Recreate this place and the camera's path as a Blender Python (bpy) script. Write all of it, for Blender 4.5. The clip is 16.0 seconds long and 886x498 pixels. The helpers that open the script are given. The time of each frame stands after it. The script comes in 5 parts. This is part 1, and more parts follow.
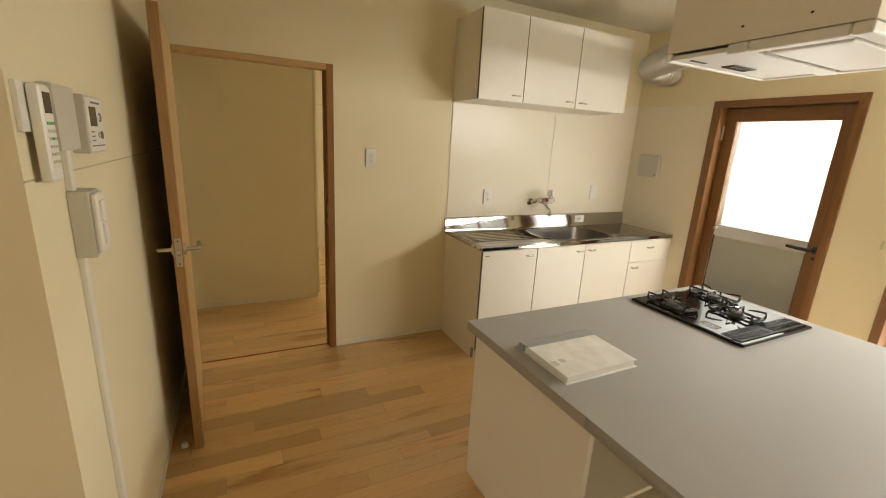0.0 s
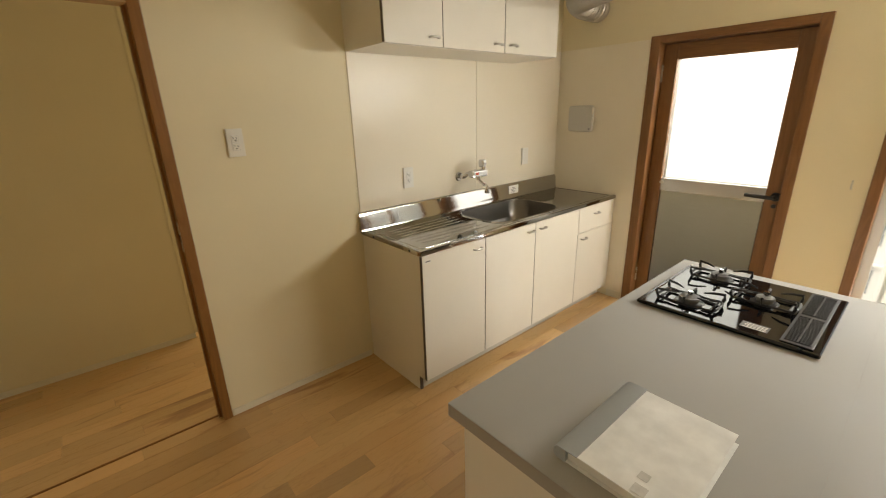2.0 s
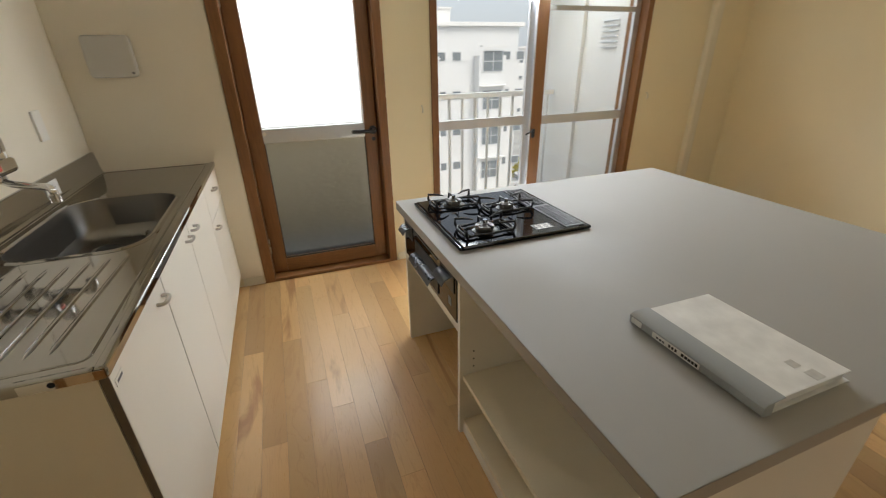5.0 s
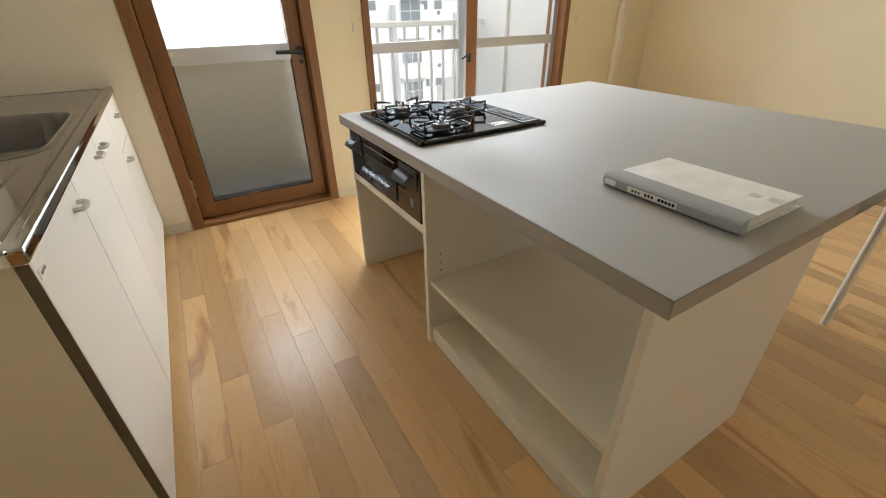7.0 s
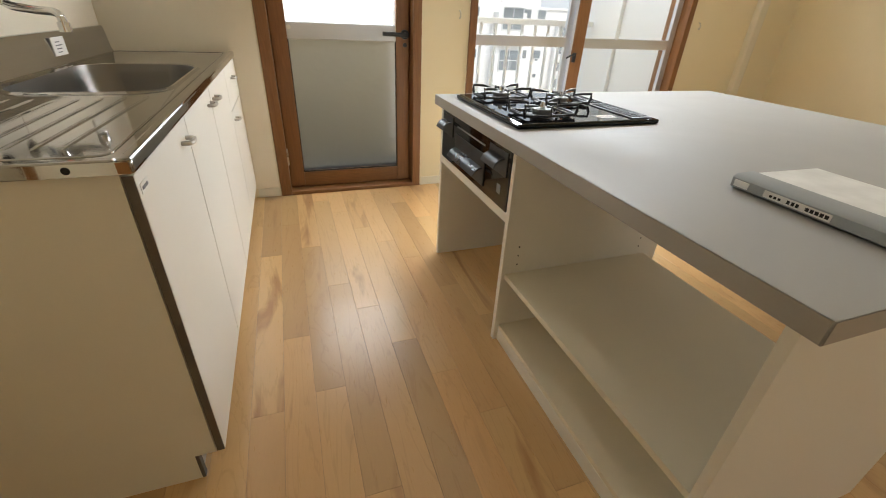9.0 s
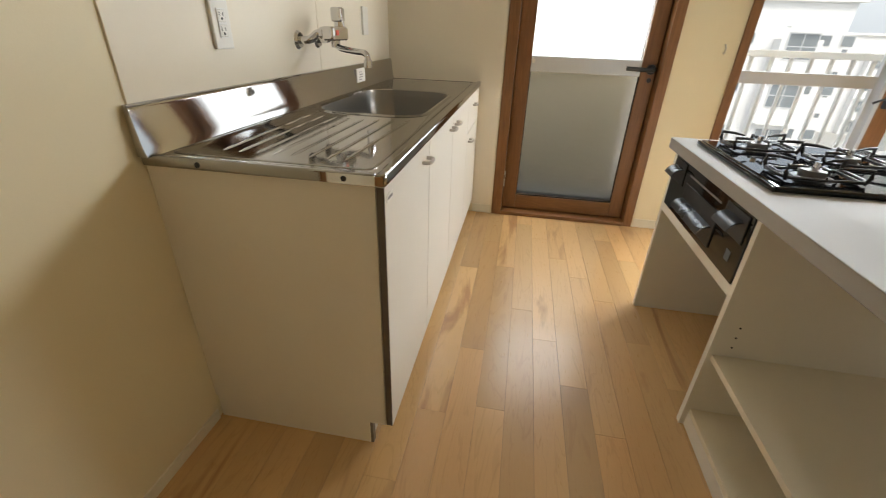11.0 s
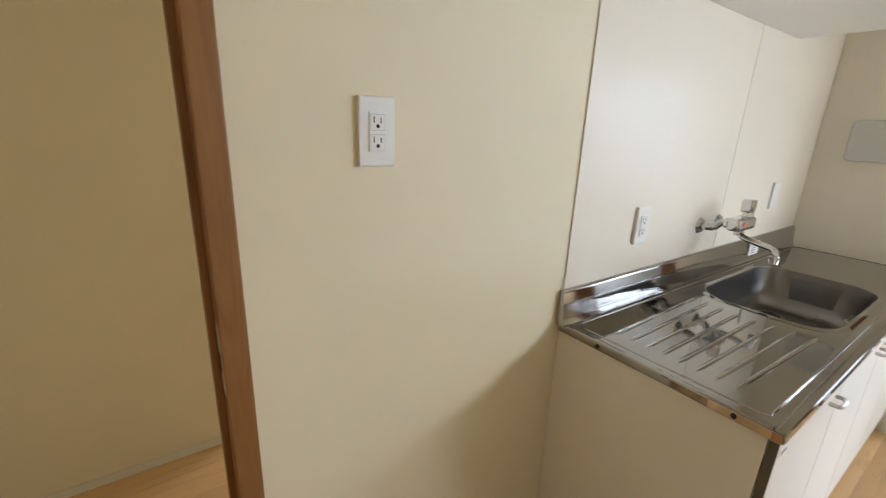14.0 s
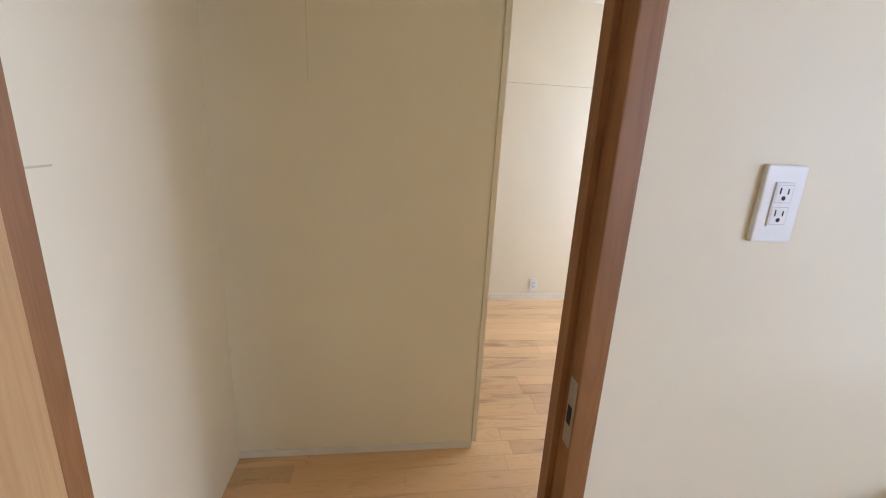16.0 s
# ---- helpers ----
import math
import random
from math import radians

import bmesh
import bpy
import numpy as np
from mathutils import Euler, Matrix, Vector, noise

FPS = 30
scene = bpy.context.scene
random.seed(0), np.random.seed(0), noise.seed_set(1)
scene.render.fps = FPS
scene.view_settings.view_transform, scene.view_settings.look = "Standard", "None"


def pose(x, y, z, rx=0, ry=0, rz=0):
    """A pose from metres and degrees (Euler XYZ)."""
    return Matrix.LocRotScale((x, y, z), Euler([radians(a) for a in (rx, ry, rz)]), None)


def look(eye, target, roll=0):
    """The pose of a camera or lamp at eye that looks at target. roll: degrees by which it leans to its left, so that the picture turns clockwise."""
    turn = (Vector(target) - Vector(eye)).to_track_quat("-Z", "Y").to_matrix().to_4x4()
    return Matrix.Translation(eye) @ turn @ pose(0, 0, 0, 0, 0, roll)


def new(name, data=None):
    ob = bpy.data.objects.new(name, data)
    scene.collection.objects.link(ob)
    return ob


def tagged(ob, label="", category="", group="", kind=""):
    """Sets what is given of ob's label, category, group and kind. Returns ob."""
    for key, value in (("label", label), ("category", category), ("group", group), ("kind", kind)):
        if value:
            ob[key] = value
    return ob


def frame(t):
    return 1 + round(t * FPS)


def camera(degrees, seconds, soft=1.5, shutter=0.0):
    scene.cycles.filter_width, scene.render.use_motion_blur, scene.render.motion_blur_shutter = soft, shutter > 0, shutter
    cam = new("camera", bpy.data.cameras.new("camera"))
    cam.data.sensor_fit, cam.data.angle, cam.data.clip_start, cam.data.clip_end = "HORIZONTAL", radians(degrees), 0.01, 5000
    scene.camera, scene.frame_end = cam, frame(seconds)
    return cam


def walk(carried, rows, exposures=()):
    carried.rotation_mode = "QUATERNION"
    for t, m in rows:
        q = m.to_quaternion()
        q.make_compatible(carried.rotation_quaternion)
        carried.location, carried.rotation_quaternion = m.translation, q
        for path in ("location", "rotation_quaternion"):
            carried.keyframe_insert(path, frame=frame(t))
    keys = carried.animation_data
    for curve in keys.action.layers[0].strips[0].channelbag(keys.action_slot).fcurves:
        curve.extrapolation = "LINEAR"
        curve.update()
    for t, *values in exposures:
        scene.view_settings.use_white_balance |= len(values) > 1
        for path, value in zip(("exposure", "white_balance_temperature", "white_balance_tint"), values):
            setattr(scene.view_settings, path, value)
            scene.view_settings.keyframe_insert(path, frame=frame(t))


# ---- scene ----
cam = camera(93.4, 16.0, soft=1.0, shutter=0.2)
PATH = [
    (0, (0.13, 0.25, 1.448), (0.991, 1.986, 0.952), 3.1),
    (0.5, (0.176, 0.39, 1.46), (0.945, 2.166, 0.954), 2.4),
    (1, (0.263, 0.56, 1.46), (1.024, 2.33, 0.922), 1.1),
    (1.5, (0.351, 0.739, 1.448), (1.267, 2.417, 0.862), 0.2),
    (2, (0.382, 0.97, 1.441), (1.611, 2.415, 0.805), -1.6),
    (2.5, (0.439, 1.169, 1.413), (1.887, 2.347, 0.695), -2.0),
    (3, (0.535, 1.372, 1.407), (2.171, 2.232, 0.642), -1.8),
    (3.5, (0.555, 1.588, 1.39), (2.323, 2.024, 0.563), -2.2),
    (4, (0.551, 1.787, 1.382), (2.344, 1.867, 0.5), -1.8),
    (4.5, (0.633, 1.954, 1.374), (2.4, 1.733, 0.463), -1.3),
    (5, (0.697, 2.068, 1.327), (2.397, 1.437, 0.485), -1.0),
    (5.2, (0.693, 2.13, 1.333), (2.346, 1.373, 0.499), -1.6),
    (7.3, (0.703, 2.196, 1.079), (2.189, 1.316, 0.07), -0.9),
    (7.5, (0.7, 2.205, 1.06), (2.2, 1.322, 0.076), -0.2),
    (8, (0.707, 2.203, 1.027), (2.255, 1.386, 0.059), 0.8),
    (8.2, (0.729, 2.211, 1.022), (2.283, 1.415, 0.049), 1.6),
    (10.5, (0.753, 2.177, 1.051), (2.512, 2.236, 0.102), 1.8),
    (11, (0.746, 2.203, 1.061), (2.493, 2.496, 0.134), 2.0),
    (11.5, (0.725, 2.226, 1.064), (2.433, 2.783, 0.181), 2.2),
    (12, (0.702, 2.221, 1.082), (2.336, 3.046, 0.275), 2.4),
    (12.5, (0.674, 2.215, 1.155), (2.227, 3.256, 0.439), 2.5),
    (13, (0.65, 2.215, 1.232), (2.104, 3.43, 0.59), 2.5),
    (13.5, (0.627, 2.254, 1.3), (1.937, 3.641, 0.699), 2.5),
    (14, (0.583, 2.293, 1.34), (1.693, 3.857, 0.772), 2.3),
    (14.5, (0.519, 2.337, 1.379), (1.366, 4.06, 0.818), 2.1),
    (15, (0.415, 2.364, 1.396), (0.992, 4.201, 0.857), 2.6),
    (15.5, (0.336, 2.383, 1.399), (0.716, 4.274, 0.869), 3.1),
    (16, (0.324, 2.418, 1.403), (0.587, 4.328, 0.872), 3.0),
]
# stops, kelvin and tint of the clip's own exposure and white balance
EXPOSURES = [
    (0.0, 0.91, 7540, 10), (0.5, 1.01, 7540, 10), (1.0, 1.02, 7140, 10), (1.5, 0.91, 7540, 10), (2.5, 0.62, 7440, 10), (3.5, 0.39, 6640, 10), (4.5, 0.50, 6190, 10), (5.2, 0.61, 6390, 10),
    (7.5, 1.05, 6170, 10), (8.2, 1.05, 6220, 10), (10.5, 0.96, 6440, 10), (11.0, 0.98, 6390, 10), (12.0, 0.93, 6070, 10), (12.5, 0.95, 5750, 10), (13.5, 1.17, 5550, 10), (14.5, 1.37, 5480, 13), (16.0, 1.59, 4980, 20),
]
walk(cam, [(t, look(eye, target, roll)) for t, eye, target, roll in PATH], EXPOSURES)

# ---- world, sun, exposure ----
world = bpy.data.worlds.new("sky")
scene.world = world
world.use_nodes = True
wn = world.node_tree.nodes
sky = wn.new("ShaderNodeTexSky")
sky.sky_type, sky.sun_disc = "NISHITA", False
sky.sun_elevation, sky.sun_rotation = radians(48), radians(250)
sky.air_density, sky.dust_density, sky.ozone_density = 1.0, 6.0, 0.6
cloud = wn.new("ShaderNodeMix")          # an even white cloud layer over the sky
cloud.data_type = "RGBA"
cloud.inputs[0].default_value = 0.6
cloud.inputs[7].default_value = (5.2, 5.4, 5.7, 1)
world.node_tree.links.new(sky.outputs[0], cloud.inputs[6])
world.node_tree.links.new(cloud.outputs[2], wn["Background"].inputs[0])
wn["Background"].inputs[1].default_value = 0.135
sun = new("sun", bpy.data.lights.new("sun", "SUN"))
sun.data.energy, sun.data.angle, sun.data.color = 0.9, radians(20), (1.0, 0.95, 0.88)
sun.matrix_world = look((-20, -7, 25), (0, 0, 0))


def area_lamp(name, eye, target, width, height, power, colour=(0.93, 0.97, 1.0)):
    lamp = new(name, bpy.data.lights.new(name, "AREA"))
    lamp.data.shape, lamp.data.size, lamp.data.size_y = "RECTANGLE", width, height
    lamp.data.energy, lamp.data.color = power, colour
    lamp.matrix_world = look(eye, target)
    return lamp


# daylight at the window, the balcony door and the far room's inferred window
area_lamp("skylight_window_head", (3.43, 0.315, 1.74), (0.8, 1.9, 1.35), 1.5, 0.16, 26)
# added upward fill for bounced light on wall cabinets and ceiling
area_lamp("fill_window_foot", (3.43, 0.315, 0.17), (1.3, 1.5, 1.9), 1.4, 0.22, 15)
area_lamp("skylight_over_balcony", (4.25, 0.315, 2.45), (1.2, 1.3, 0.9), 1.5, 0.7, 20)
area_lamp("skylight_door_pane", (3.475, 1.876, 1.325), (2.5, 1.876, 1.325), 0.60, 0.75, 1.7)
area_lamp("skylight_over_parapet", (4.25, 1.88, 1.75), (1.3, 1.88, 0.3), 1.1, 0.6, 3.0)
# made-up fill lamp in an opening that is never in view
area_lamp("fill_west_opening", (-2.99, -0.1, 1.25), (0.0, -0.1, 0.9), 1.6, 1.5, 1)
area_lamp("skylight_far_room", (3.2, 5.2, 1.3), (1.2, 5.2, 0.9), 1.2, 1.5, 17)

# ---- materials ----


def material(name, colour, rough=0.5, metal=0.0, vary=0.06, scale=6.0, bump=0.02, grain=180.0, stretch=(1, 1, 1), spec=0.5, coat=0.0, rvar=0.15):
    """A plain surface with blotches, fine grain and a little uneven gloss, in world metres."""
    m = bpy.data.materials.new(name)
    m.use_nodes = True
    n, l = m.node_tree.nodes, m.node_tree.links
    p = n["Principled BSDF"]
    p.inputs["Metallic"].default_value = metal
    p.inputs["Specular IOR Level"].default_value = spec
    p.inputs["Coat Weight"].default_value = coat
    p.inputs["Coat Roughness"].default_value = 0.15
    geo = n.new("ShaderNodeNewGeometry")
    mp = n.new("ShaderNodeMapping")
    mp.inputs["Scale"].default_value = stretch
    l.new(geo.outputs["Position"], mp.inputs[0])
    big = n.new("ShaderNodeTexNoise")
    big.inputs["Scale"].default_value, big.inputs["Detail"].default_value = scale, 5
    fine = n.new("ShaderNodeTexNoise")
    fine.inputs["Scale"].default_value, fine.inputs["Detail"].default_value = grain, 3
    l.new(mp.outputs[0], big.inputs["Vector"])
    l.new(mp.outputs[0], fine.inputs["Vector"])
    mixn = n.new("ShaderNodeMath")
    mixn.operation = "MULTIPLY_ADD"
    mixn.inputs[1].default_value = 0.35
    l.new(fine.outputs[0], mixn.inputs[0])
    l.new(big.outputs[0], mixn.inputs[2])
    ramp = n.new("ShaderNodeMapRange")
    ramp.inputs[1].default_value, ramp.inputs[2].default_value = 0.4, 0.95
    ramp.inputs[3].default_value, ramp.inputs[4].default_value = 1 - vary, 1 + vary
    l.new(mixn.outputs[0], ramp.inputs[0])
    mul = n.new("ShaderNodeVectorMath")
    mul.operation = "SCALE"
    mul.inputs[0].default_value = colour
    l.new(ramp.outputs[0], mul.inputs["Scale"])
    l.new(mul.outputs[0], p.inputs["Base Color"])
    rr = n.new("ShaderNodeMapRange")
    rr.inputs[1].default_value, rr.inputs[2].default_value = 0.3, 0.7
    rr.inputs[3].default_value, rr.inputs[4].default_value = rough * (1 - rvar), min(1, rough * (1 + rvar))
    l.new(big.outputs[0], rr.inputs[0])
    l.new(rr.outputs[0], p.inputs["Roughness"])
    if bump:
        b = n.new("ShaderNodeBump")
        b.inputs["Strength"].default_value, b.inputs["Distance"].default_value = bump, 0.002
        l.new(fine.outputs[0], b.inputs["Height"])
        l.new(b.outputs[0], p.inputs["Normal"])
    return m


def wood(name, light, dark, rough=0.35, axis="x", per="none", heart=(0.27, 0.12, 0.045), spread=0.35, coat=0.0, rings=14.0, lines=False, rosy=None, heart_at=(0.57, 0.68)):
    """Wood with long grain along one axis; per piece a tone of its own ("object" or "island")."""
    m = bpy.data.materials.new(name)
    m.use_nodes = True
    n, l = m.node_tree.nodes, m.node_tree.links
    p = n["Principled BSDF"]
    p.inputs["Coat Weight"].default_value, p.inputs["Coat Roughness"].default_value = coat, 0.21
    geo = n.new("ShaderNodeNewGeometry")
    add = n.new("ShaderNodeVectorMath")
    add.operation = "ADD"
    l.new(geo.outputs["Position"], add.inputs[0])
    rnd = None
    if per != "none":
        if per == "object":
            rnd = n.new("ShaderNodeObjectInfo").outputs["Random"]
        else:
            rnd = geo.outputs["Random Per Island"]
        sc = n.new("ShaderNodeVectorMath")
        sc.operation = "SCALE"
        sc.inputs[0].default_value = (31.0, 17.0, 53.0)
        l.new(rnd, sc.inputs["Scale"])
        l.new(sc.outputs[0], add.inputs[1])
    mp = n.new("ShaderNodeMapping")
    long = {"x": (0.15 if lines else 0.09, 1, 1), "y": (1, 0.09, 1), "z": (1, 1, 0.07)}[axis]
    mp.inputs["Scale"].default_value = long
    l.new(add.outputs[0], mp.inputs[0])
    rings_n = n.new("ShaderNodeTexNoise")
    rings_n.inputs["Scale"].default_value, rings_n.inputs["Detail"].default_value, rings_n.inputs["Distortion"].default_value = rings, 4, 1.4
    fine = n.new("ShaderNodeTexNoise")
    fine.inputs["Scale"].default_value, fine.inputs["Detail"].default_value = 160, 3
    l.new(mp.outputs[0], rings_n.inputs["Vector"])
    l.new(mp.outputs[0], fine.inputs["Vector"])
    band = n.new("ShaderNodeMath")
    band.operation = "PINGPONG"
    band.inputs[1].default_value = 0.075
    l.new(rings_n.outputs[0], band.inputs[0])
    b2 = n.new("ShaderNodeMapRange")
    b2.inputs[1].default_value, b2.inputs[2].default_value = 0.0, 0.075
    if lines:                            # thin dark growth lines on a calm ground
        b2.inputs[2].default_value, b2.inputs[3].default_value, b2.inputs[4].default_value = 0.016, 1.0, 0.0
    l.new(band.outputs[0], b2.inputs[0])
    mixf = n.new("ShaderNodeMath")
    mixf.operation = "MULTIPLY_ADD"
    mixf.inputs[1].default_value = 0.28 if lines else 0.6
    l.new(fine.outputs[0], mixf.inputs[0])
    half = n.new("ShaderNodeMath")
    half.operation = "MULTIPLY"
    half.inputs[1].default_value = 0.32 if lines else 0.45
    l.new(b2.outputs[0], half.inputs[0])
    l.new(half.outputs[0], mixf.inputs[2])
    col = n.new("ShaderNodeMix")
    col.data_type = "RGBA"
    col.inputs[6].default_value, col.inputs[7].default_value = (*light, 1), (*dark, 1)
    l.new(mixf.outputs[0], col.inputs[0])
    out = col.outputs[2]
    if rosy:                             # some pieces run pinker than others
        pk = n.new("ShaderNodeMath")
        pk.operation = "MULTIPLY"
        pk.inputs[1].default_value = 7.31
        fr = n.new("ShaderNodeMath")
        fr.operation = "FRACT"
        pr = n.new("ShaderNodeMapRange")
        pr.inputs[1].default_value, pr.inputs[2].default_value, pr.inputs[4].default_value = 0.45, 1.0, 0.75
        pm = n.new("ShaderNodeMix")
        pm.data_type = "RGBA"
        pm.blend_type = "MULTIPLY"
        pm.inputs[7].default_value = (*rosy, 1)
        l.new(rnd, pk.inputs[0])
        l.new(pk.outputs[0], fr.inputs[0])
        l.new(fr.outputs[0], pr.inputs[0])
        l.new(pr.outputs[0], pm.inputs[0])
        l.new(out, pm.inputs[6])
        out = pm.outputs[2]
    if rnd is not None:
        tone = n.new("ShaderNodeMapRange")
        tone.inputs[3].default_value, tone.inputs[4].default_value = 1 + spread * 0.35, 1 - spread * 0.65
        l.new(rnd, tone.inputs[0])
        t2 = n.new("ShaderNodeVectorMath")
        t2.operation = "SCALE"
        l.new(out, t2.inputs[0])
        l.new(tone.outputs[0], t2.inputs["Scale"])
        # streaks of heartwood in some pieces
        hn = n.new("ShaderNodeTexNoise")
        hn.inputs["Scale"].default_value, hn.inputs["Detail"].default_value, hn.inputs["Distortion"].default_value = 5.5, 3, 0.8
        hmap = n.new("ShaderNodeMapping")
        hmap.inputs["Scale"].default_value = [0.36 if v < 0.5 else 2.1 for v in long]
        l.new(add.outputs[0], hmap.inputs[0])
        l.new(hmap.outputs[0], hn.inputs["Vector"])
        hr = n.new("ShaderNodeMapRange")
        hr.inputs[1].default_value, hr.inputs[2].default_value = heart_at
        hr.inputs[3].default_value, hr.inputs[4].default_value = 0.0, 0.62
        l.new(hn.outputs[0], hr.inputs[0])
        hm = n.new("ShaderNodeMix")
        hm.data_type = "RGBA"
        hm.inputs[7].default_value = (*heart, 1)
        l.new(hr.outputs[0], hm.inputs[0])
        l.new(t2.outputs[0], hm.inputs[6])
        out = hm.outputs[2]
    l.new(out, p.inputs["Base Color"])
    rr = n.new("ShaderNodeMapRange")
    rr.inputs[3].default_value, rr.inputs[4].default_value = rough * 0.8, rough * 1.25
    l.new(fine.outputs[0], rr.inputs[0])
    l.new(rr.outputs[0], p.inputs["Roughness"])
    b = n.new("ShaderNodeBump")
    b.inputs["Strength"].default_value, b.inputs["Distance"].default_value = 0.02 if lines else 0.06, 0.001
    l.new(mixf.outputs[0], b.inputs["Height"])
    l.new(b.outputs[0], p.inputs["Normal"])
    return m


def clear_glass(name, tint=(0.97, 0.985, 0.98)):
    m = bpy.data.materials.new(name)
    m.use_nodes = True
    n, l = m.node_tree.nodes, m.node_tree.links
    t = n.new("ShaderNodeBsdfTransparent")
    t.inputs[0].default_value = (*tint, 1)
    g = n.new("ShaderNodeBsdfGlossy")
    g.inputs["Roughness"].default_value = 0.02
    mx = n.new("ShaderNodeMixShader")
    mx.inputs[0].default_value = 0.05
    l.new(t.outputs[0], mx.inputs[1])
    l.new(g.outputs[0], mx.inputs[2])
    l.new(mx.outputs[0], n["Material Output"].inputs[0])
    return m


def frosted_glass(name):
    """Hammered, frosted glass: light comes through, shapes do not."""
    m = bpy.data.materials.new(name)
    m.use_nodes = True
    n, l = m.node_tree.nodes, m.node_tree.links
    p = n["Principled BSDF"]
    p.inputs["Base Color"].default_value = (0.78, 0.775, 0.735, 1)
    p.inputs["Transmission Weight"].default_value = 1.0
    p.inputs["Roughness"].default_value = 0.42
    p.inputs["IOR"].default_value = 1.2
    geo = n.new("ShaderNodeNewGeometry")
    v = n.new("ShaderNodeTexVoronoi")
    v.feature, v.inputs["Scale"].default_value = "SMOOTH_F1", 38
    mp = n.new("ShaderNodeMapping")
    mp.inputs["Scale"].default_value = (1, 0.6, 1.3)
    l.new(geo.outputs["Position"], mp.inputs[0])
    l.new(mp.outputs[0], v.inputs["Vector"])
    b = n.new("ShaderNodeBump")
    b.inputs["Strength"].default_value, b.inputs["Distance"].default_value = 0.35, 0.004
    l.new(v.outputs["Distance"], b.inputs["Height"])
    l.new(b.outputs[0], p.inputs["Normal"])
    return m


def brushed(name, colour, rough, axis="x", bump=0.05, metal=1.0):
    s = {"x": (0.02, 1, 1), "y": (1, 0.02, 1), "z": (1, 1, 0.02)}[axis]
    return material(name, colour, rough, metal, vary=0.05, scale=9, bump=bump, grain=420, stretch=s)


M_WALL = material("cream_wall_paint", (0.80, 0.712, 0.50), 0.55, vary=0.03, scale=2.2, bump=0.10, grain=260, spec=0.35)
M_CEIL = material("cream_ceiling_paint", (0.75, 0.68, 0.53), 0.8, vary=0.04, scale=2.0, bump=0.12, grain=220, spec=0.2)
M_PANEL = material("glossy_splash_board", (0.82, 0.75, 0.61), 0.30, vary=0.015, scale=3, bump=0.01, grain=120, spec=0.5, rvar=0.03)
M_SEAM = material("wall_board_seam", (0.58, 0.50, 0.34), 0.7, vary=0.1, scale=20, bump=0.0)
M_BASE = material("pale_baseboard_paint", (0.76, 0.71, 0.58), 0.45, vary=0.04, bump=0.03)
M_MELA = material("white_melamine", (0.80, 0.76, 0.67), 0.38, vary=0.025, scale=4, bump=0.03, grain=300)
# cream shelf boards; the tint also holds warm light bounced off the floor
M_SHELF = material("cream_bounce_lit_melamine", (0.81, 0.735, 0.575), 0.4, vary=0.03, scale=4, bump=0.03, grain=300)
M_MELA_EDGE = material("dark_board_edge", (0.13, 0.108, 0.085), 0.5, vary=0.15, scale=30, bump=0.05)
M_TOP = material("grey_laminate_top", (0.40, 0.396, 0.38), 0.58, vary=0.03, scale=5, bump=0.03, grain=500, spec=0.32)
M_TOPEDGE = material("grey_laminate_edge", (0.36, 0.335, 0.30), 0.45, vary=0.04, scale=9, bump=0.03, grain=300)
M_STEEL = brushed("stainless_steel", (0.37, 0.36, 0.345), 0.055, "x", 0.012)
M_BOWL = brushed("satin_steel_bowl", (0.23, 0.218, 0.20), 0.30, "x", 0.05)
M_POLISH = brushed("polished_steel", (0.52, 0.51, 0.50), 0.06, "x", 0.015)
M_CHROME = material("chrome", (0.66, 0.66, 0.66), 0.04, 1.0, vary=0.03, bump=0.0)
M_NICKEL = material("satin_nickel", (0.55, 0.52, 0.47), 0.3, 1.0, vary=0.05, bump=0.02)
M_ALU = material("silver_aluminium", (0.62, 0.63, 0.64), 0.38, 0.7, vary=0.04, bump=0.03, grain=300)
M_DUCT = material("crinkled_foil_duct", (0.48, 0.46, 0.43), 0.36, 0.85, vary=0.12, scale=14, bump=0.5, grain=45)
M_CAP = material("grey_burner_alloy", (0.14, 0.14, 0.138), 0.45, 0.6, vary=0.1, bump=0.05)
M_PULL = material("grey_pull_metal", (0.085, 0.09, 0.10), 0.3, 0.6, vary=0.05, bump=0.02)
M_BALCF = material("dark_balcony_floor", (0.09, 0.09, 0.085), 0.85, vary=0.15, scale=2.5, bump=0.3, grain=40)
M_BLACKGLASS = material("black_glass", (0.006, 0.006, 0.007), 0.05, vary=0.05, bump=0.0, spec=0.4)
M_BLACK = material("black_enamel_iron", (0.012, 0.012, 0.013), 0.42, vary=0.1, bump=0.08)
# near-black for painted shade in gaps and holes, also gasket and print
M_DARK = material("dark_hole", (0.01, 0.01, 0.01), 0.7, vary=0.1, bump=0.0)
M_WHITE = material("white_plastic", (0.80, 0.775, 0.705), 0.35, vary=0.03, bump=0.02)
M_GREYPL = material("grey_plastic", (0.58, 0.55, 0.47), 0.45, vary=0.03, bump=0.03)
M_COVER = material("cream_cover_plastic", (0.60, 0.58, 0.53), 0.42, vary=0.03, bump=0.03)
M_SCREEN = material("grey_display", (0.05, 0.055, 0.05), 0.2, vary=0.1, bump=0.0)
M_INK = material("grey_print", (0.16, 0.16, 0.16), 0.6, vary=0.1, bump=0.0)
M_GREEN = material("green_button", (0.10, 0.42, 0.20), 0.4, vary=0.05, bump=0.0)
M_RED = material("red_mark", (0.62, 0.10, 0.05), 0.4, vary=0.05, bump=0.0)
M_PAPER = material("white_paper", (0.80, 0.79, 0.75), 0.7, vary=0.03, scale=9, bump=0.05)
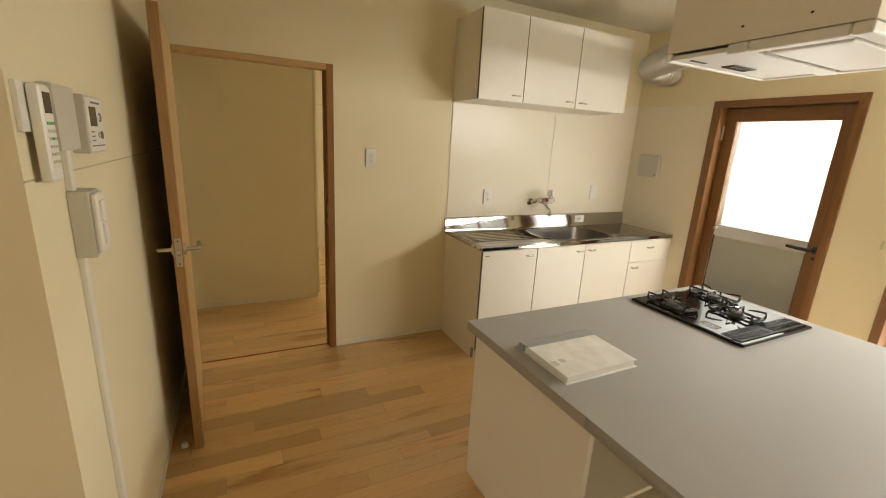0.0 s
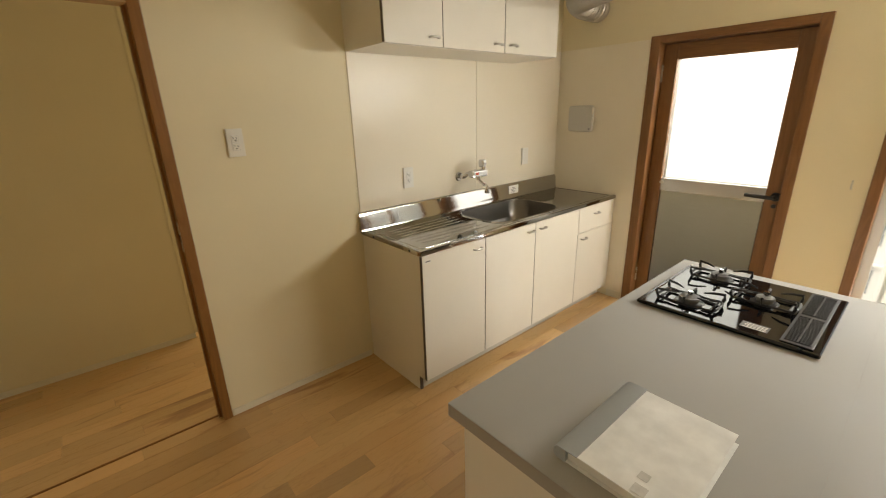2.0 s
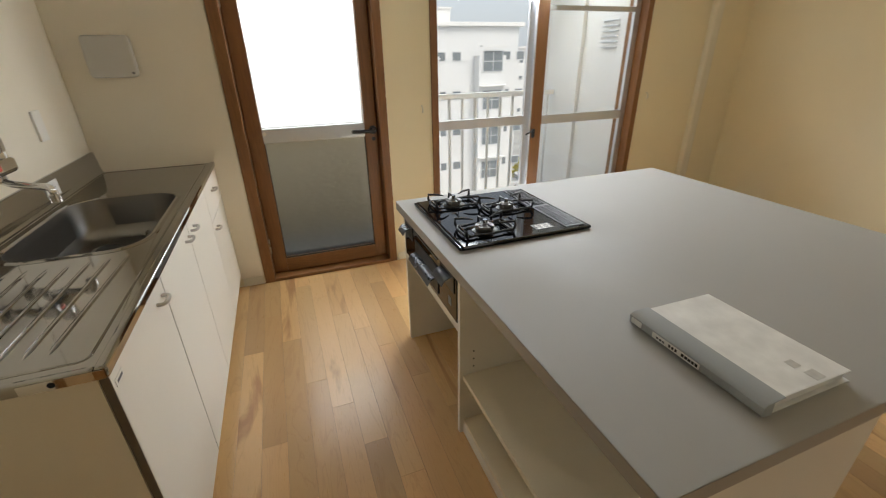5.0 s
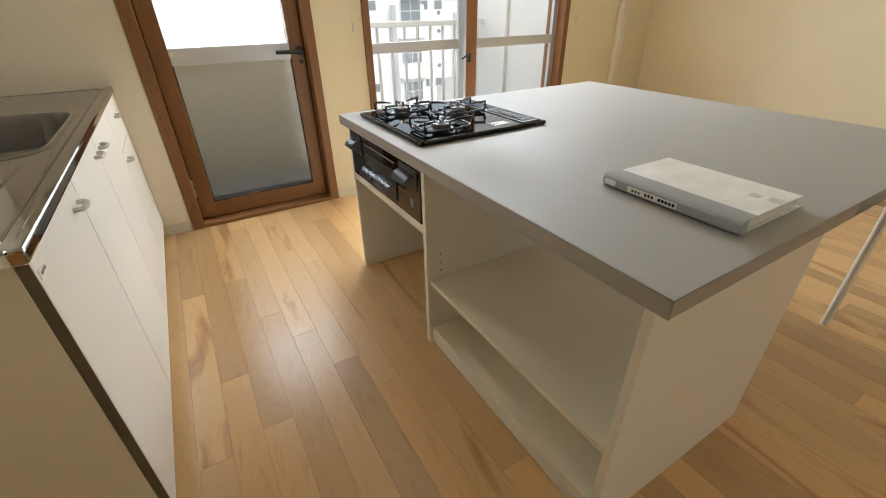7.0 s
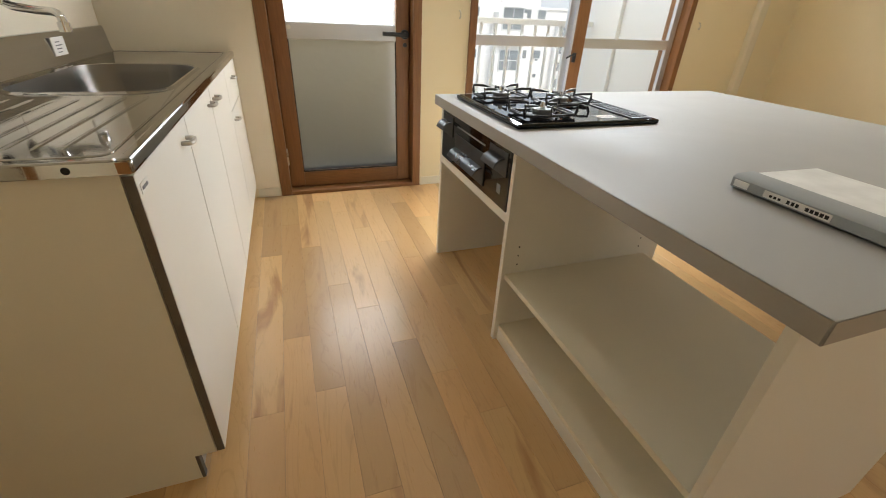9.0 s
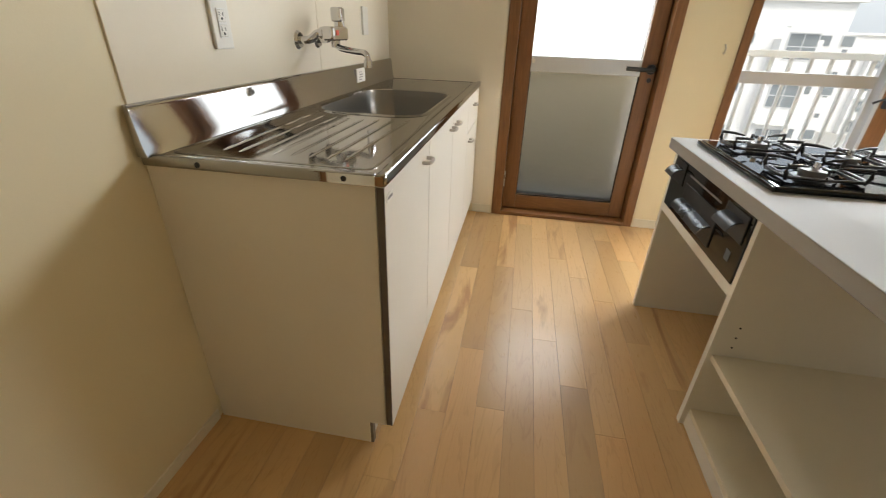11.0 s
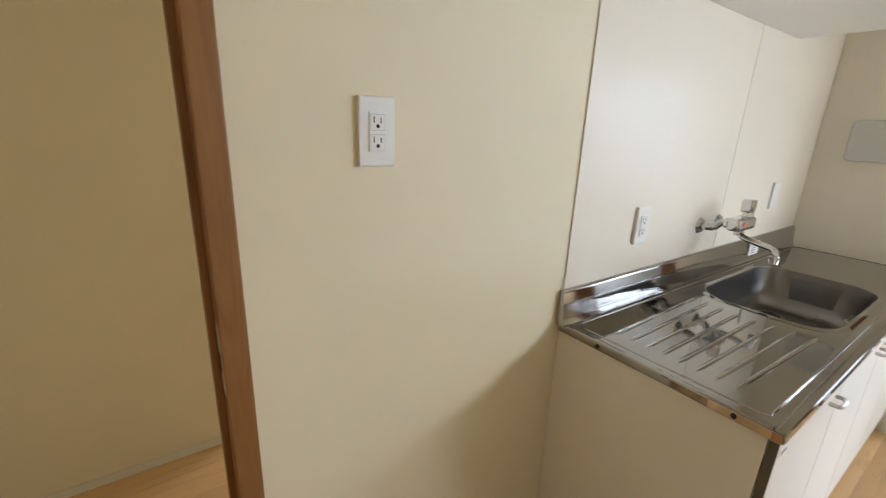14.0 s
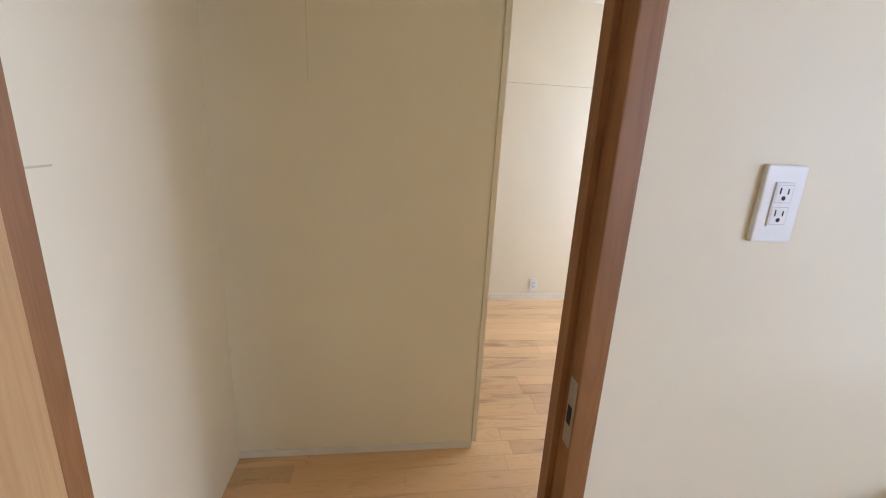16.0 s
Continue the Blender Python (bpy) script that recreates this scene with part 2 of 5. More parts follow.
M_SLEEVE = material("milky_plastic_cover", (0.84, 0.85, 0.84), 0.38, vary=0.12, scale=16, bump=0.03, grain=35)
M_FAINT = material("faint_grey_print", (0.62, 0.62, 0.60), 0.45, vary=0.12, scale=60, bump=0.0)
M_SPINE = material("grey_plastic_spine", (0.36, 0.39, 0.41), 0.4, vary=0.05, scale=12, bump=0.03)
M_HOOD = material("white_hood_paint", (0.80, 0.75, 0.65), 0.4, vary=0.02, scale=3, bump=0.02)
M_HOODIN = material("white_hood_plastic", (0.80, 0.79, 0.75), 0.5, vary=0.03, bump=0.02)
M_FILTER = material("dark_filter_mesh", (0.12, 0.11, 0.10), 0.5, 0.5, vary=0.2, scale=40, bump=0.2)
M_OAK = wood("light_maple_veneer", (0.56, 0.36, 0.155), (0.45, 0.265, 0.105), 0.36, "z")
M_EDGE = wood("brown_door_edge", (0.40, 0.22, 0.09), (0.28, 0.14, 0.055), 0.42, "z")
M_JAMB = wood("red_brown_jamb", (0.31, 0.142, 0.037), (0.21, 0.09, 0.021), 0.52, "z")
M_HEAD = wood("pale_door_head", (0.55, 0.36, 0.17), (0.44, 0.26, 0.11), 0.42, "x")
M_BROWN = wood("brown_wood_frame", (0.26, 0.12, 0.039), (0.17, 0.071, 0.022), 0.42, "z", rings=20)
M_BROWNH = wood("brown_wood_rail", (0.26, 0.12, 0.039), (0.17, 0.071, 0.022), 0.42, "y", rings=20)
PLANK = dict(light=(0.71, 0.455, 0.203), dark=(0.53, 0.31, 0.122), rough=0.29, axis="x", coat=0.9, rings=9.0, lines=True)
M_PLANK = wood("maple_floor_plank", per="object", spread=0.46, rosy=(0.94, 0.87, 0.84), heart_at=(0.63, 0.80), **PLANK)
M_PLANK_ROSY = wood("rosy_maple_floor_plank", per="object", spread=0.34, rosy=(0.91, 0.82, 0.77), heart_at=(0.60, 0.78), **PLANK)
M_PLANK_HEART = wood("heartwood_floor_plank", per="object", spread=0.12, heart=(0.30, 0.115, 0.03), heart_at=(0.50, 0.64), **PLANK)
M_PLANKS = wood("maple_floor_planks_joined", per="island", spread=0.24, rosy=(0.92, 0.84, 0.81), heart_at=(0.58, 0.72), **PLANK)
M_JOINT = material("floor_joint", (0.30, 0.18, 0.08), 0.8, vary=0.1, bump=0.0)
M_GLASS = clear_glass("window_glass")
M_FROST = frosted_glass("frosted_glass")
M_CONC = material("white_painted_concrete", (0.80, 0.79, 0.76), 0.85, vary=0.06, scale=1.5, bump=0.3, grain=30)
M_BALC = material("grey_balcony_concrete", (0.36, 0.315, 0.225), 0.85, vary=0.12, scale=2.5, bump=0.3, grain=40)
M_FACADE = material("white_rendered_facade", (0.74, 0.74, 0.73), 0.85, vary=0.04, scale=0.4, bump=0.2, grain=8)
M_FWIN = material("far_window_glass", (0.20, 0.225, 0.24), 0.25, vary=0.15, scale=0.6, bump=0.0)
M_FFRAME = material("far_window_frame", (0.60, 0.61, 0.61), 0.5, vary=0.05, bump=0.0)
M_RAILING = material("white_railing_paint", (0.78, 0.78, 0.77), 0.5, vary=0.04, bump=0.05)
M_GROUND = material("pale_paved_ground", (0.40, 0.39, 0.36), 0.9, vary=0.2, scale=0.2, bump=0.3, grain=4)
M_LEAF = material("leaves", (0.10, 0.15, 0.04), 0.6, vary=0.3, scale=3, bump=0.0)
M_LEAF2 = material("yellow_leaves", (0.42, 0.38, 0.05), 0.6, vary=0.3, scale=3, bump=0.0)
M_BARK = material("bark", (0.12, 0.08, 0.05), 0.9, vary=0.2, bump=0.3)
M_CAR = material("white_car_paint", (0.75, 0.75, 0.76), 0.25, vary=0.02, bump=0.0, coat=0.5)
M_TYRE = material("tyre_rubber", (0.02, 0.02, 0.02), 0.8, vary=0.1, bump=0.1)

# ---- building blocks ----
BASE = {}


def box(bm, x0, x1, y0, y1, z0, z1, bevel=0.0, seg=2):
    """A box between two corners, with its edges rounded by bevel."""
    r = bmesh.ops.create_cube(bm, size=1.0)
    vs = r["verts"]
    for v in vs:
        v.co = Vector((x0 + (v.co.x + 0.5) * (x1 - x0), y0 + (v.co.y + 0.5) * (y1 - y0), z0 + (v.co.z + 0.5) * (z1 - z0)))
    if bevel:
        es = list({e for v in vs for e in v.link_edges})
        bmesh.ops.bevel(bm, geom=es, offset=bevel, segments=seg, profile=0.6, affect="EDGES")
    return bm


def boxes(*rows, bevel=0.0):
    bm = bmesh.new()
    for r in rows:
        box(bm, *r, bevel=bevel)
    return bm


def rod(bm, a, b, r0, r1=None, n=12, caps=True):
    a, b = Vector(a), Vector(b)
    d = b - a
    m = Matrix.Translation((a + b) / 2) @ d.to_track_quat("Z", "Y").to_matrix().to_4x4()
    bmesh.ops.create_cone(bm, cap_ends=caps, segments=n, radius1=r0, radius2=r0 if r1 is None else r1, depth=d.length, matrix=m)
    return bm


def tube(bm, pts, r, n=12, radii=None):
    """A pipe swept along points, one ring at each."""
    pts = [Vector(p) for p in pts]
    rings = []
    for i, p in enumerate(pts):
        d = (pts[min(i + 1, len(pts) - 1)] - pts[max(i - 1, 0)]).normalized()
        side = d.cross(Vector((0, 0, 1)) if abs(d.z) < 0.9 else Vector((1, 0, 0))).normalized()
        up = side.cross(d)
        rr = radii[i] if radii else r
        rings.append([bm.verts.new(p + side * (rr * math.cos(2 * math.pi * k / n)) + up * (rr * math.sin(2 * math.pi * k / n))) for k in range(n)])
    for u, w in zip(rings, rings[1:]):
        for k in range(n):
            bm.faces.new((u[k], u[(k + 1) % n], w[(k + 1) % n], w[k]))
    bm.faces.new(rings[0][::-1])
    bm.faces.new(rings[-1])
    return bm


def arc(points, steps=6):
    """A smooth line through a few points (Catmull-Rom)."""
    p = [Vector(q) for q in points]
    p = [p[0] * 2 - p[1]] + p + [p[-1] * 2 - p[-2]]
    out = []
    for i in range(1, len(p) - 2):
        for k in range(steps):
            t = k / steps
            a, b, c, d = p[i - 1], p[i], p[i + 1], p[i + 2]
            out.append(0.5 * (2 * b + (c - a) * t + (2 * a - 5 * b + 4 * c - d) * t * t + (3 * b - a - 3 * c + d) * t ** 3))
    return out + [p[-2]]


def finish(bm, name, mat, smooth=35):
    bmesh.ops.recalc_face_normals(bm, faces=bm.faces)
    me = bpy.data.meshes.new(name)
    bm.to_mesh(me)
    bm.free()
    me.materials.append(mat)
    if smooth:
        me.shade_smooth()
        me.set_sharp_from_angle(angle=radians(smooth))
        areas = sorted(p.area for p in me.polygons)
        if areas:
            limit = 8.0 * areas[len(areas) // 2]
            for p in me.polygons:
                if p.area > limit:
                    p.use_smooth = False
    return me


def thing(name, loc, label, category, group="", kind="", turn=0.0):
    ob = new(name)
    ob.empty_display_size = 0.05
    ob.matrix_basis = pose(*loc, 0, 0, turn)
    BASE[ob.name] = pose(*loc, 0, 0, turn).inverted()
    return tagged(ob, label, category, group, kind)


def part(name, bm, mat, parent, label="", local=False, smooth=35):
    """One mesh under a thing or a part; bm in world metres, or in the thing's own frame."""
    if not local:
        bm.transform(BASE[parent.name])
    ob = new(name, finish(bm, name, mat, smooth))
    ob.parent = parent
    BASE[ob.name] = BASE[parent.name]
    return tagged(ob, label)


def single(name, bm, mat, label, category, group="", kind="", smooth=35):
    ob = new(name, finish(bm, name, mat, smooth))
    BASE[ob.name] = Matrix.Identity(4)
    return tagged(ob, label, category, group, kind)


def structure(name, bm, mat, label, category, smooth=0):
    return single(name, bm, mat, label, category, kind="structure", smooth=smooth)


# ---- structure: kitchen x -0.24..3.34, y -1.52..3.00, ceiling 2.42 ----
W, E_, S, N = -0.235, 3.335, -1.52, 3.00
CEIL = 2.42
NT = 0.058                                   # thickness of the sink wall
DX0, DX1, DH = -0.19, 0.684, 1.866          # doorway in the sink wall
XD0, XD1, XDH = 1.443, 2.322, 1.842          # balcony door
WN0, WN1, WNH = -0.52, 1.15, 1.845           # sliding window
YE = 1.305                                   # where the intercom wall ends
wall_north = structure("wall_north", boxes((-3.0, DX0, N, N + NT, 0, CEIL), (DX1, E_, N, N + NT, 0, CEIL), (DX0, DX1, N, N + NT, DH, CEIL)), M_WALL, "cream painted kitchen wall with a doorway", "wall")
wall_east = structure("wall_east", boxes(
    (E_, E_ + 0.20, XD1, 6.2, 0, CEIL), (E_, E_ + 0.20, WN1, XD0, 0, CEIL), (E_, E_ + 0.20, S - 0.1, WN0, 0, CEIL),
    (E_, E_ + 0.20, XD0, XD1, XDH, CEIL), (E_, E_ + 0.20, WN0, WN1, WNH, CEIL)), M_WALL, "cream painted wall with balcony door and window", "wall")
wall_south = structure("wall_south", boxes((-3.0, E_, S - 0.1, S, 0, CEIL)), M_WALL, "plain cream painted wall", "wall")
wall_west = structure("wall_west", boxes((W - 0.11, W, YE, N - 0.013, 0, CEIL), (-3.0, W - 0.11, YE, YE + 0.1, 0, CEIL), (-3.1, -3.0, S, -0.9, 0, CEIL), (-3.1, -3.0, 0.7, YE, 0, CEIL), (-3.1, -3.0, -0.9, 0.7, 0, 0.5), (-3.1, -3.0, -0.9, 0.7, 2.0, CEIL)), M_WALL, "cream painted wall with intercom and cable cover", "wall")
wall_hall = structure("wall_hall", boxes((-0.40, -0.30, N + NT, 4.018, 0, CEIL), (-0.40, 0.722, 4.018, 4.108, 0, CEIL)), M_WALL, "cream hallway wall boards", "wall")
wall_far_room = structure("wall_far_room", boxes((-0.5, E_, 5.82, 5.92, 0, CEIL), (-0.40, -0.30, 4.108, 5.82, 0, CEIL)), M_WALL, "cream wall of the far room", "wall")
ceiling = structure("ceiling", boxes((-3.1, E_ + 0.20, S - 0.1, 6.0, CEIL, CEIL + 0.1)), M_CEIL, "cream painted ceiling", "ceiling")

# thin seams between the wall boards
seams = structure("trim_seams", boxes(
    (W, W + 0.0015, YE, 2.99, 1.331, 1.335),
    (-0.30, -0.2985, N + NT, 3.293, 1.308, 1.312),
    (0.55, 3.2, 5.8185, 5.82, 1.815, 1.82),
    (0.04, 0.0412, 4.0174, 4.018, 1.55, CEIL)), M_SEAM, "thin dark seams between wall boards", "trim")
base = structure("baseboard", boxes(
    (DX1 + 0.004, 1.5, N - 0.006, N, 0.0, 0.035), (E_ - 0.006, E_, 2.33, 2.45, 0.0, 0.055), (E_ - 0.006, E_, WN1 + 0.01, XD0 - 0.01, 0.0, 0.055),
    (E_ - 0.006, E_, S, WN0 - 0.01, 0.0, 0.055), (-3.0, E_ - 0.006, S, S + 0.006, 0.0, 0.055), (W, W + 0.005, YE, N, 0, 0.03),
    (-0.30, 0.722, 4.013, 4.018, 0, 0.035), (0.722, 0.727, 4.018, 4.108, 0, 0.035), (-0.30, E_, 5.814, 5.82, 0, 0.05), bevel=0.001), M_BASE, "low pale baseboard", "baseboard")
corner_trim = structure("trim_wall_end", boxes((0.7225, 0.745, 4.010, 4.114, 0.036, CEIL), bevel=0.002), M_WALL, "pale edge trim on the hall wall end", "trim")
pipe_cover = single("pipe_cover", boxes((E_ - 0.05, E_, -1.16, -1.08, 0.0, CEIL), bevel=0.014), M_BASE, "pale vertical pipe cover in the wall corner", "pipe cover")

# ---- sink wall: splash boards ----
for i, (a, b) in enumerate(((1.508, 2.421), (2.425, 3.331))):
    single("splash_board", boxes((a, b, N - 0.005, N, 0.80, 1.826), bevel=0.0015), M_PANEL, "glossy pale wall board above the sink", "wall panel", "splash boards")
single("splash_board", boxes((E_ - 0.005, E_, XD1 + 0.004, N - 0.006, 0.056, 1.826), bevel=0.0015), M_PANEL, "glossy pale wall board beside the balcony door", "wall panel", "splash boards")

# invented window out of view, built round the west fill lamp
fill_window = thing("unseen_window", (-3.05, -0.1, 0.5), "unseen white framed window added for fill light", "window", kind="structure")
part("window_frame", boxes((-3.1, -3.0, -0.9, -0.85, 0.5, 2.0), bevel=0.003), M_BASE, fill_window)
part("window_frame", boxes((-3.1, -3.0, 0.65, 0.7, 0.5, 2.0), bevel=0.003), M_BASE, fill_window)

# ---- kitchen: sink cabinet and its steel top ----


def knob_handle(name, parent, x, y, z, along="x"):
    """A small bow handle on two posts, on a front that faces -y."""
    bm = bmesh.new()
    tube(bm, arc([(x - 0.027, y, z), (x - 0.025, y - 0.018, z), (x, y - 0.023, z), (x + 0.025, y - 0.018, z), (x + 0.027, y, z)], 4), 0.0055, 8)
    return part(name, bm, M_NICKEL, parent, "small satin metal bow handle")


cab = thing("sink_cabinet", (2.4, 2.73, 0), "white melamine sink base cabinet with four doors and a drawer", "cabinet")
for x0, x1 in ((1.512, 1.530), (3.310, 3.328)):
    part("side_panel", boxes((x0, x1, 2.475, 2.9985, 0.082, 0.781), (x0, x1, 2.522, 2.993, 0.0, 0.082)), M_MELA, cab, smooth=0)
part("back_panel", boxes((1.53, 3.310, 2.97, 2.985, 0.08, 0.781)), M_MELA, cab)
part("bottom_board", boxes((1.53, 3.310, 2.475, 2.97, 0.08, 0.098)), M_MELA, cab)
part("divider", boxes((2.873, 2.889, 2.475, 2.97, 0.098, 0.781)), M_MELA, cab)
part("kickboard", boxes((1.531, 3.309, 2.522, 2.536, 0.0, 0.079)), M_GREYPL, cab, "grey recessed kickboard")
part("side_foot", boxes((1.5125, 1.5295, 2.514, 2.5218, 0.0, 0.0815)), M_MELA_EDGE, cab, "dark bare edge at the foot")
FRONT = 2.455
# near-black sheet that paints the shade in the gaps between doors
part("door_gap_shade", boxes((1.532, 3.308, 2.4735, 2.4747, 0.10, 0.775)), M_DARK, cab, "dark sheet for the shade behind the doors")
for a, b, hx in ((1.513, 1.9475, 1.885), (1.9525, 2.386, 2.335), (2.391, 2.8615, 2.452)):
    d = part("cabinet_door", boxes((a, b, FRONT, FRONT + 0.018, 0.085, 0.777), bevel=0.0015), M_MELA, cab)
    if a > 1.6:
        part("bare_edge", boxes((a - 0.0011, a - 0.0002, FRONT + 0.0012, FRONT + 0.0175, 0.087, 0.775)), M_MELA_EDGE, d, "dark bare board edge")
    knob_handle("handle", d, hx, FRONT, 0.733)
d = part("cabinet_door", boxes((2.866, 3.326, FRONT, FRONT + 0.018, 0.085, 0.598), bevel=0.0015), M_MELA, cab)
part("bare_edge", boxes((2.8649, 2.8658, FRONT + 0.0012, FRONT + 0.0175, 0.087, 0.596)), M_MELA_EDGE, d, "dark bare board edge")
knob_handle("handle", d, 2.935, FRONT, 0.556)
d = part("drawer_front", boxes((2.866, 3.326, FRONT, FRONT + 0.018, 0.602, 0.777), bevel=0.0015), M_MELA, cab)
knob_handle("handle", d, 3.08, FRONT, 0.716)
part("door_edge", boxes((1.5105, 1.5128, FRONT + 0.001, FRONT + 0.017, 0.086, 0.776)), M_MELA_EDGE, cab, "dark bare edge of the end door")
part("maker_label", boxes((1.524, 1.566, FRONT - 0.0012, FRONT, 0.739, 0.757)), M_WHITE, cab, "small white label")
part("label_print", boxes((1.530, 1.560, FRONT - 0.0018, FRONT - 0.0011, 0.7452, 0.7508)), M_INK, cab)

TOPZ = 0.808
BX0, BX1, BY0, BY1 = 2.14, 2.77, 2.53, 2.915     # sink bowl


def rings_loose(bm):
    """Points that no face uses."""
    return [v for v in bm.verts if not v.link_faces]


def sink_top():
    """Steel top with a rounded bowl cut into it, rolled edges and drainer ribs."""
    th = thing("sink_worktop", (2.4, 2.73, TOPZ - 0.027), "stainless steel sink worktop with drainer grooves and one bowl", "sink")
    bm = bmesh.new()

    def rounded(x0, x1, y0, y1, r, z, n=6):
        out = []
        for cx, cy, a0 in ((x1 - r, y1 - r, 0), (x0 + r, y1 - r, 90), (x0 + r, y0 + r, 180), (x1 - r, y0 + r, 270)):
            for k in range(n + 1):
                a = radians(a0 + 90 * k / n)
                out.append(bm.verts.new((cx + r * math.cos(a), cy + r * math.sin(a), z)))
        return out

    hole = rounded(BX0, BX1, BY0, BY1, 0.105, TOPZ - 0.004)
    lip = rounded(BX0 - 0.012, BX1 + 0.012, BY0 - 0.012, BY1 + 0.012, 0.115, TOPZ - 0.001)
    wide = rounded(BX0 - 0.02, BX1 + 0.02, BY0 - 0.02, BY1 + 0.02, 0.12, TOPZ - 0.006)
    k = len(hole)
    for u, w in ((hole, lip), (lip, wide)):
        for i in range(k):
            bm.faces.new((u[i], u[(i + 1) % k], w[(i + 1) % k], w[i]))
    # deck around the bowl
    deck = TOPZ - 0.006
    X0, X1, Y0, Y1 = 1.512, 3.327, 2.465, 2.972
    cor = [bm.verts.new(c) for c in ((X1, Y1, deck), (X0, Y1, deck), (X0, Y0, deck), (X1, Y0, deck))]
    q = k // 4
    for c in range(4):
        seg_v = wide[c * q:(c + 1) * q]
        for a, b in zip(seg_v, seg_v[1:]):
            bm.faces.new((a, b, cor[c]))
        bm.faces.new((wide[(c + 1) * q - 1], wide[((c + 1) * q) % k], cor[(c + 1) % 4], cor[c]))
    # bowl walls and bottom
    rings = [hole]
    for inset, z, r in ((0.004, TOPZ - 0.03, 0.105), (0.014, TOPZ - 0.12, 0.105), (0.03, TOPZ - 0.155, 0.10), (0.06, TOPZ - 0.168, 0.085)):
        rings.append(rounded(BX0 + inset, BX1 - inset, BY0 + inset, BY1 - inset, r, z))
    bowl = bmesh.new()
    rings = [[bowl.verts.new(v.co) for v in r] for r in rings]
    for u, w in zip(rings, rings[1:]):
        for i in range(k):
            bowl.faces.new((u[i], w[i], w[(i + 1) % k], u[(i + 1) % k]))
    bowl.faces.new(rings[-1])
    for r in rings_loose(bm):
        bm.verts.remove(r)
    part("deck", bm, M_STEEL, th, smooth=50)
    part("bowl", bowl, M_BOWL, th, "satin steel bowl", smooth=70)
    # front roll, end roll, front skirt
    bm = bmesh.new()
    box(bm, 1.500, 3.330, 2.448, 2.470, TOPZ - 0.026, TOPZ, bevel=0.006, seg=3)
    part("front_edge", bm, M_STEEL, th, "bright rolled steel edge")
    bm = bmesh.new()
    box(bm, 1.499, 1.516, 2.4705, 2.995, TOPZ - 0.026, TOPZ - 0.001, bevel=0.005, seg=3)
    part("end_edge", bm, M_STEEL, th)
    # back splash, sloping slightly to the wall
    bm = bmesh.new()
    sec = [(2.968, TOPZ - 0.006), (2.974, TOPZ + 0.012), (2.982, TOPZ + 0.09), (2.986, TOPZ + 0.099), (2.994, TOPZ + 0.10), (2.994, TOPZ - 0.006)]
    a = [bm.verts.new((1.493, y, z)) for y, z in sec]
    b = [bm.verts.new((3.329, y, z)) for y, z in sec]
    for i in range(len(sec)):
        j = (i + 1) % len(sec)
        bm.faces.new((a[i], a[j], b[j], b[i]))
    bm.faces.new(a[::-1])
    bm.faces.new(b)
    part("backsplash", bm, M_POLISH, th, "polished steel upstand", smooth=60)
    # drainer ribs
    for i in range(8):
        y = 2.7175 + (i - 3.5) * 0.042
        fan = (i - 3.5) * 0.006
        bm = bmesh.new()
        x0, x1 = 1.585, 2.06 + 0.03 * abs(i - 3.5) / 3.5
        n = 14
        prof = [(-0.008, 0.0), (-0.004, 0.0021), (0.0, 0.003), (0.004, 0.0021), (0.008, 0.0)]
        rows = []
        for kx in range(n + 1):
            t = kx / n
            f = min(1, min(t, 1 - t) * n)
            rows.append([bm.verts.new((x0 + (x1 - x0) * t, y + fan * t + p * (0.4 + 0.6 * f), deck - 0.0006 + h * f)) for p, h in prof])
        for u, w in zip(rows, rows[1:]):
            for j in range(4):
                bm.faces.new((u[j], u[j + 1], w[j + 1], w[j]))
        part("drainer_rib", bm, M_STEEL, th, smooth=80)
    # low bead round the wet area
    bm = bmesh.new()
    loop = []
    for cx, cy, a0 in ((3.29, 2.935, 0), (1.565, 2.935, 90), (1.565, 2.512, 180), (3.29, 2.512, 270)):
        loop += [(cx + 0.022 * math.cos(radians(a0 + 18 * k)), cy + 0.022 * math.sin(radians(a0 + 18 * k)), deck - 0.0012) for k in range(6)]
    tube(bm, loop + [loop[0]], 0.0032, 8)
    part("deck_bead", bm, M_STEEL, th, smooth=80)
    bm = bmesh.new()
    cx, cy = 2.60, 2.80
    for r, z in ((0.052, TOPZ - 0.1675),):
        rod(bm, (cx, cy, z), (cx, cy, z + 0.004), r, r * 0.94, 28)
    ring_ob = part("drain", bm, M_CHROME, th, "round drain plate")
    bm = bmesh.new()
    rod(bm, (cx, cy, TOPZ - 0.1632), (cx, cy, TOPZ - 0.161), 0.036, 0.034, 24)
    part("drain_cover", bm, M_TYRE, ring_ob, "black rubber drain cover")
    for x, y in ((1.4985, 2.86), (1.4985, 2.535)):
        bm = bmesh.new()
        rod(bm, (x + 0.001, y, TOPZ - 0.014), (x - 0.001, y, TOPZ - 0.014), 0.006, n=14)
        part("edge_hole", bm, M_DARK, th)
    part("corner_patch", boxes((1.4982, 1.4992, 2.455, 2.585, TOPZ - 0.0245, TOPZ - 0.004)), M_CHROME, th, "bright corner patch")
    part("worn_corner", boxes((1.4976, 1.4984, 2.452, 2.47, TOPZ - 0.023, TOPZ - 0.005), bevel=0.0003), M_EDGE, th, "rusty worn corner")
    part("care_label", boxes((2.742, 2.846, 2.972, 2.9765, TOPZ + 0.022, TOPZ + 0.082)), M_PAPER, th, "white care label")
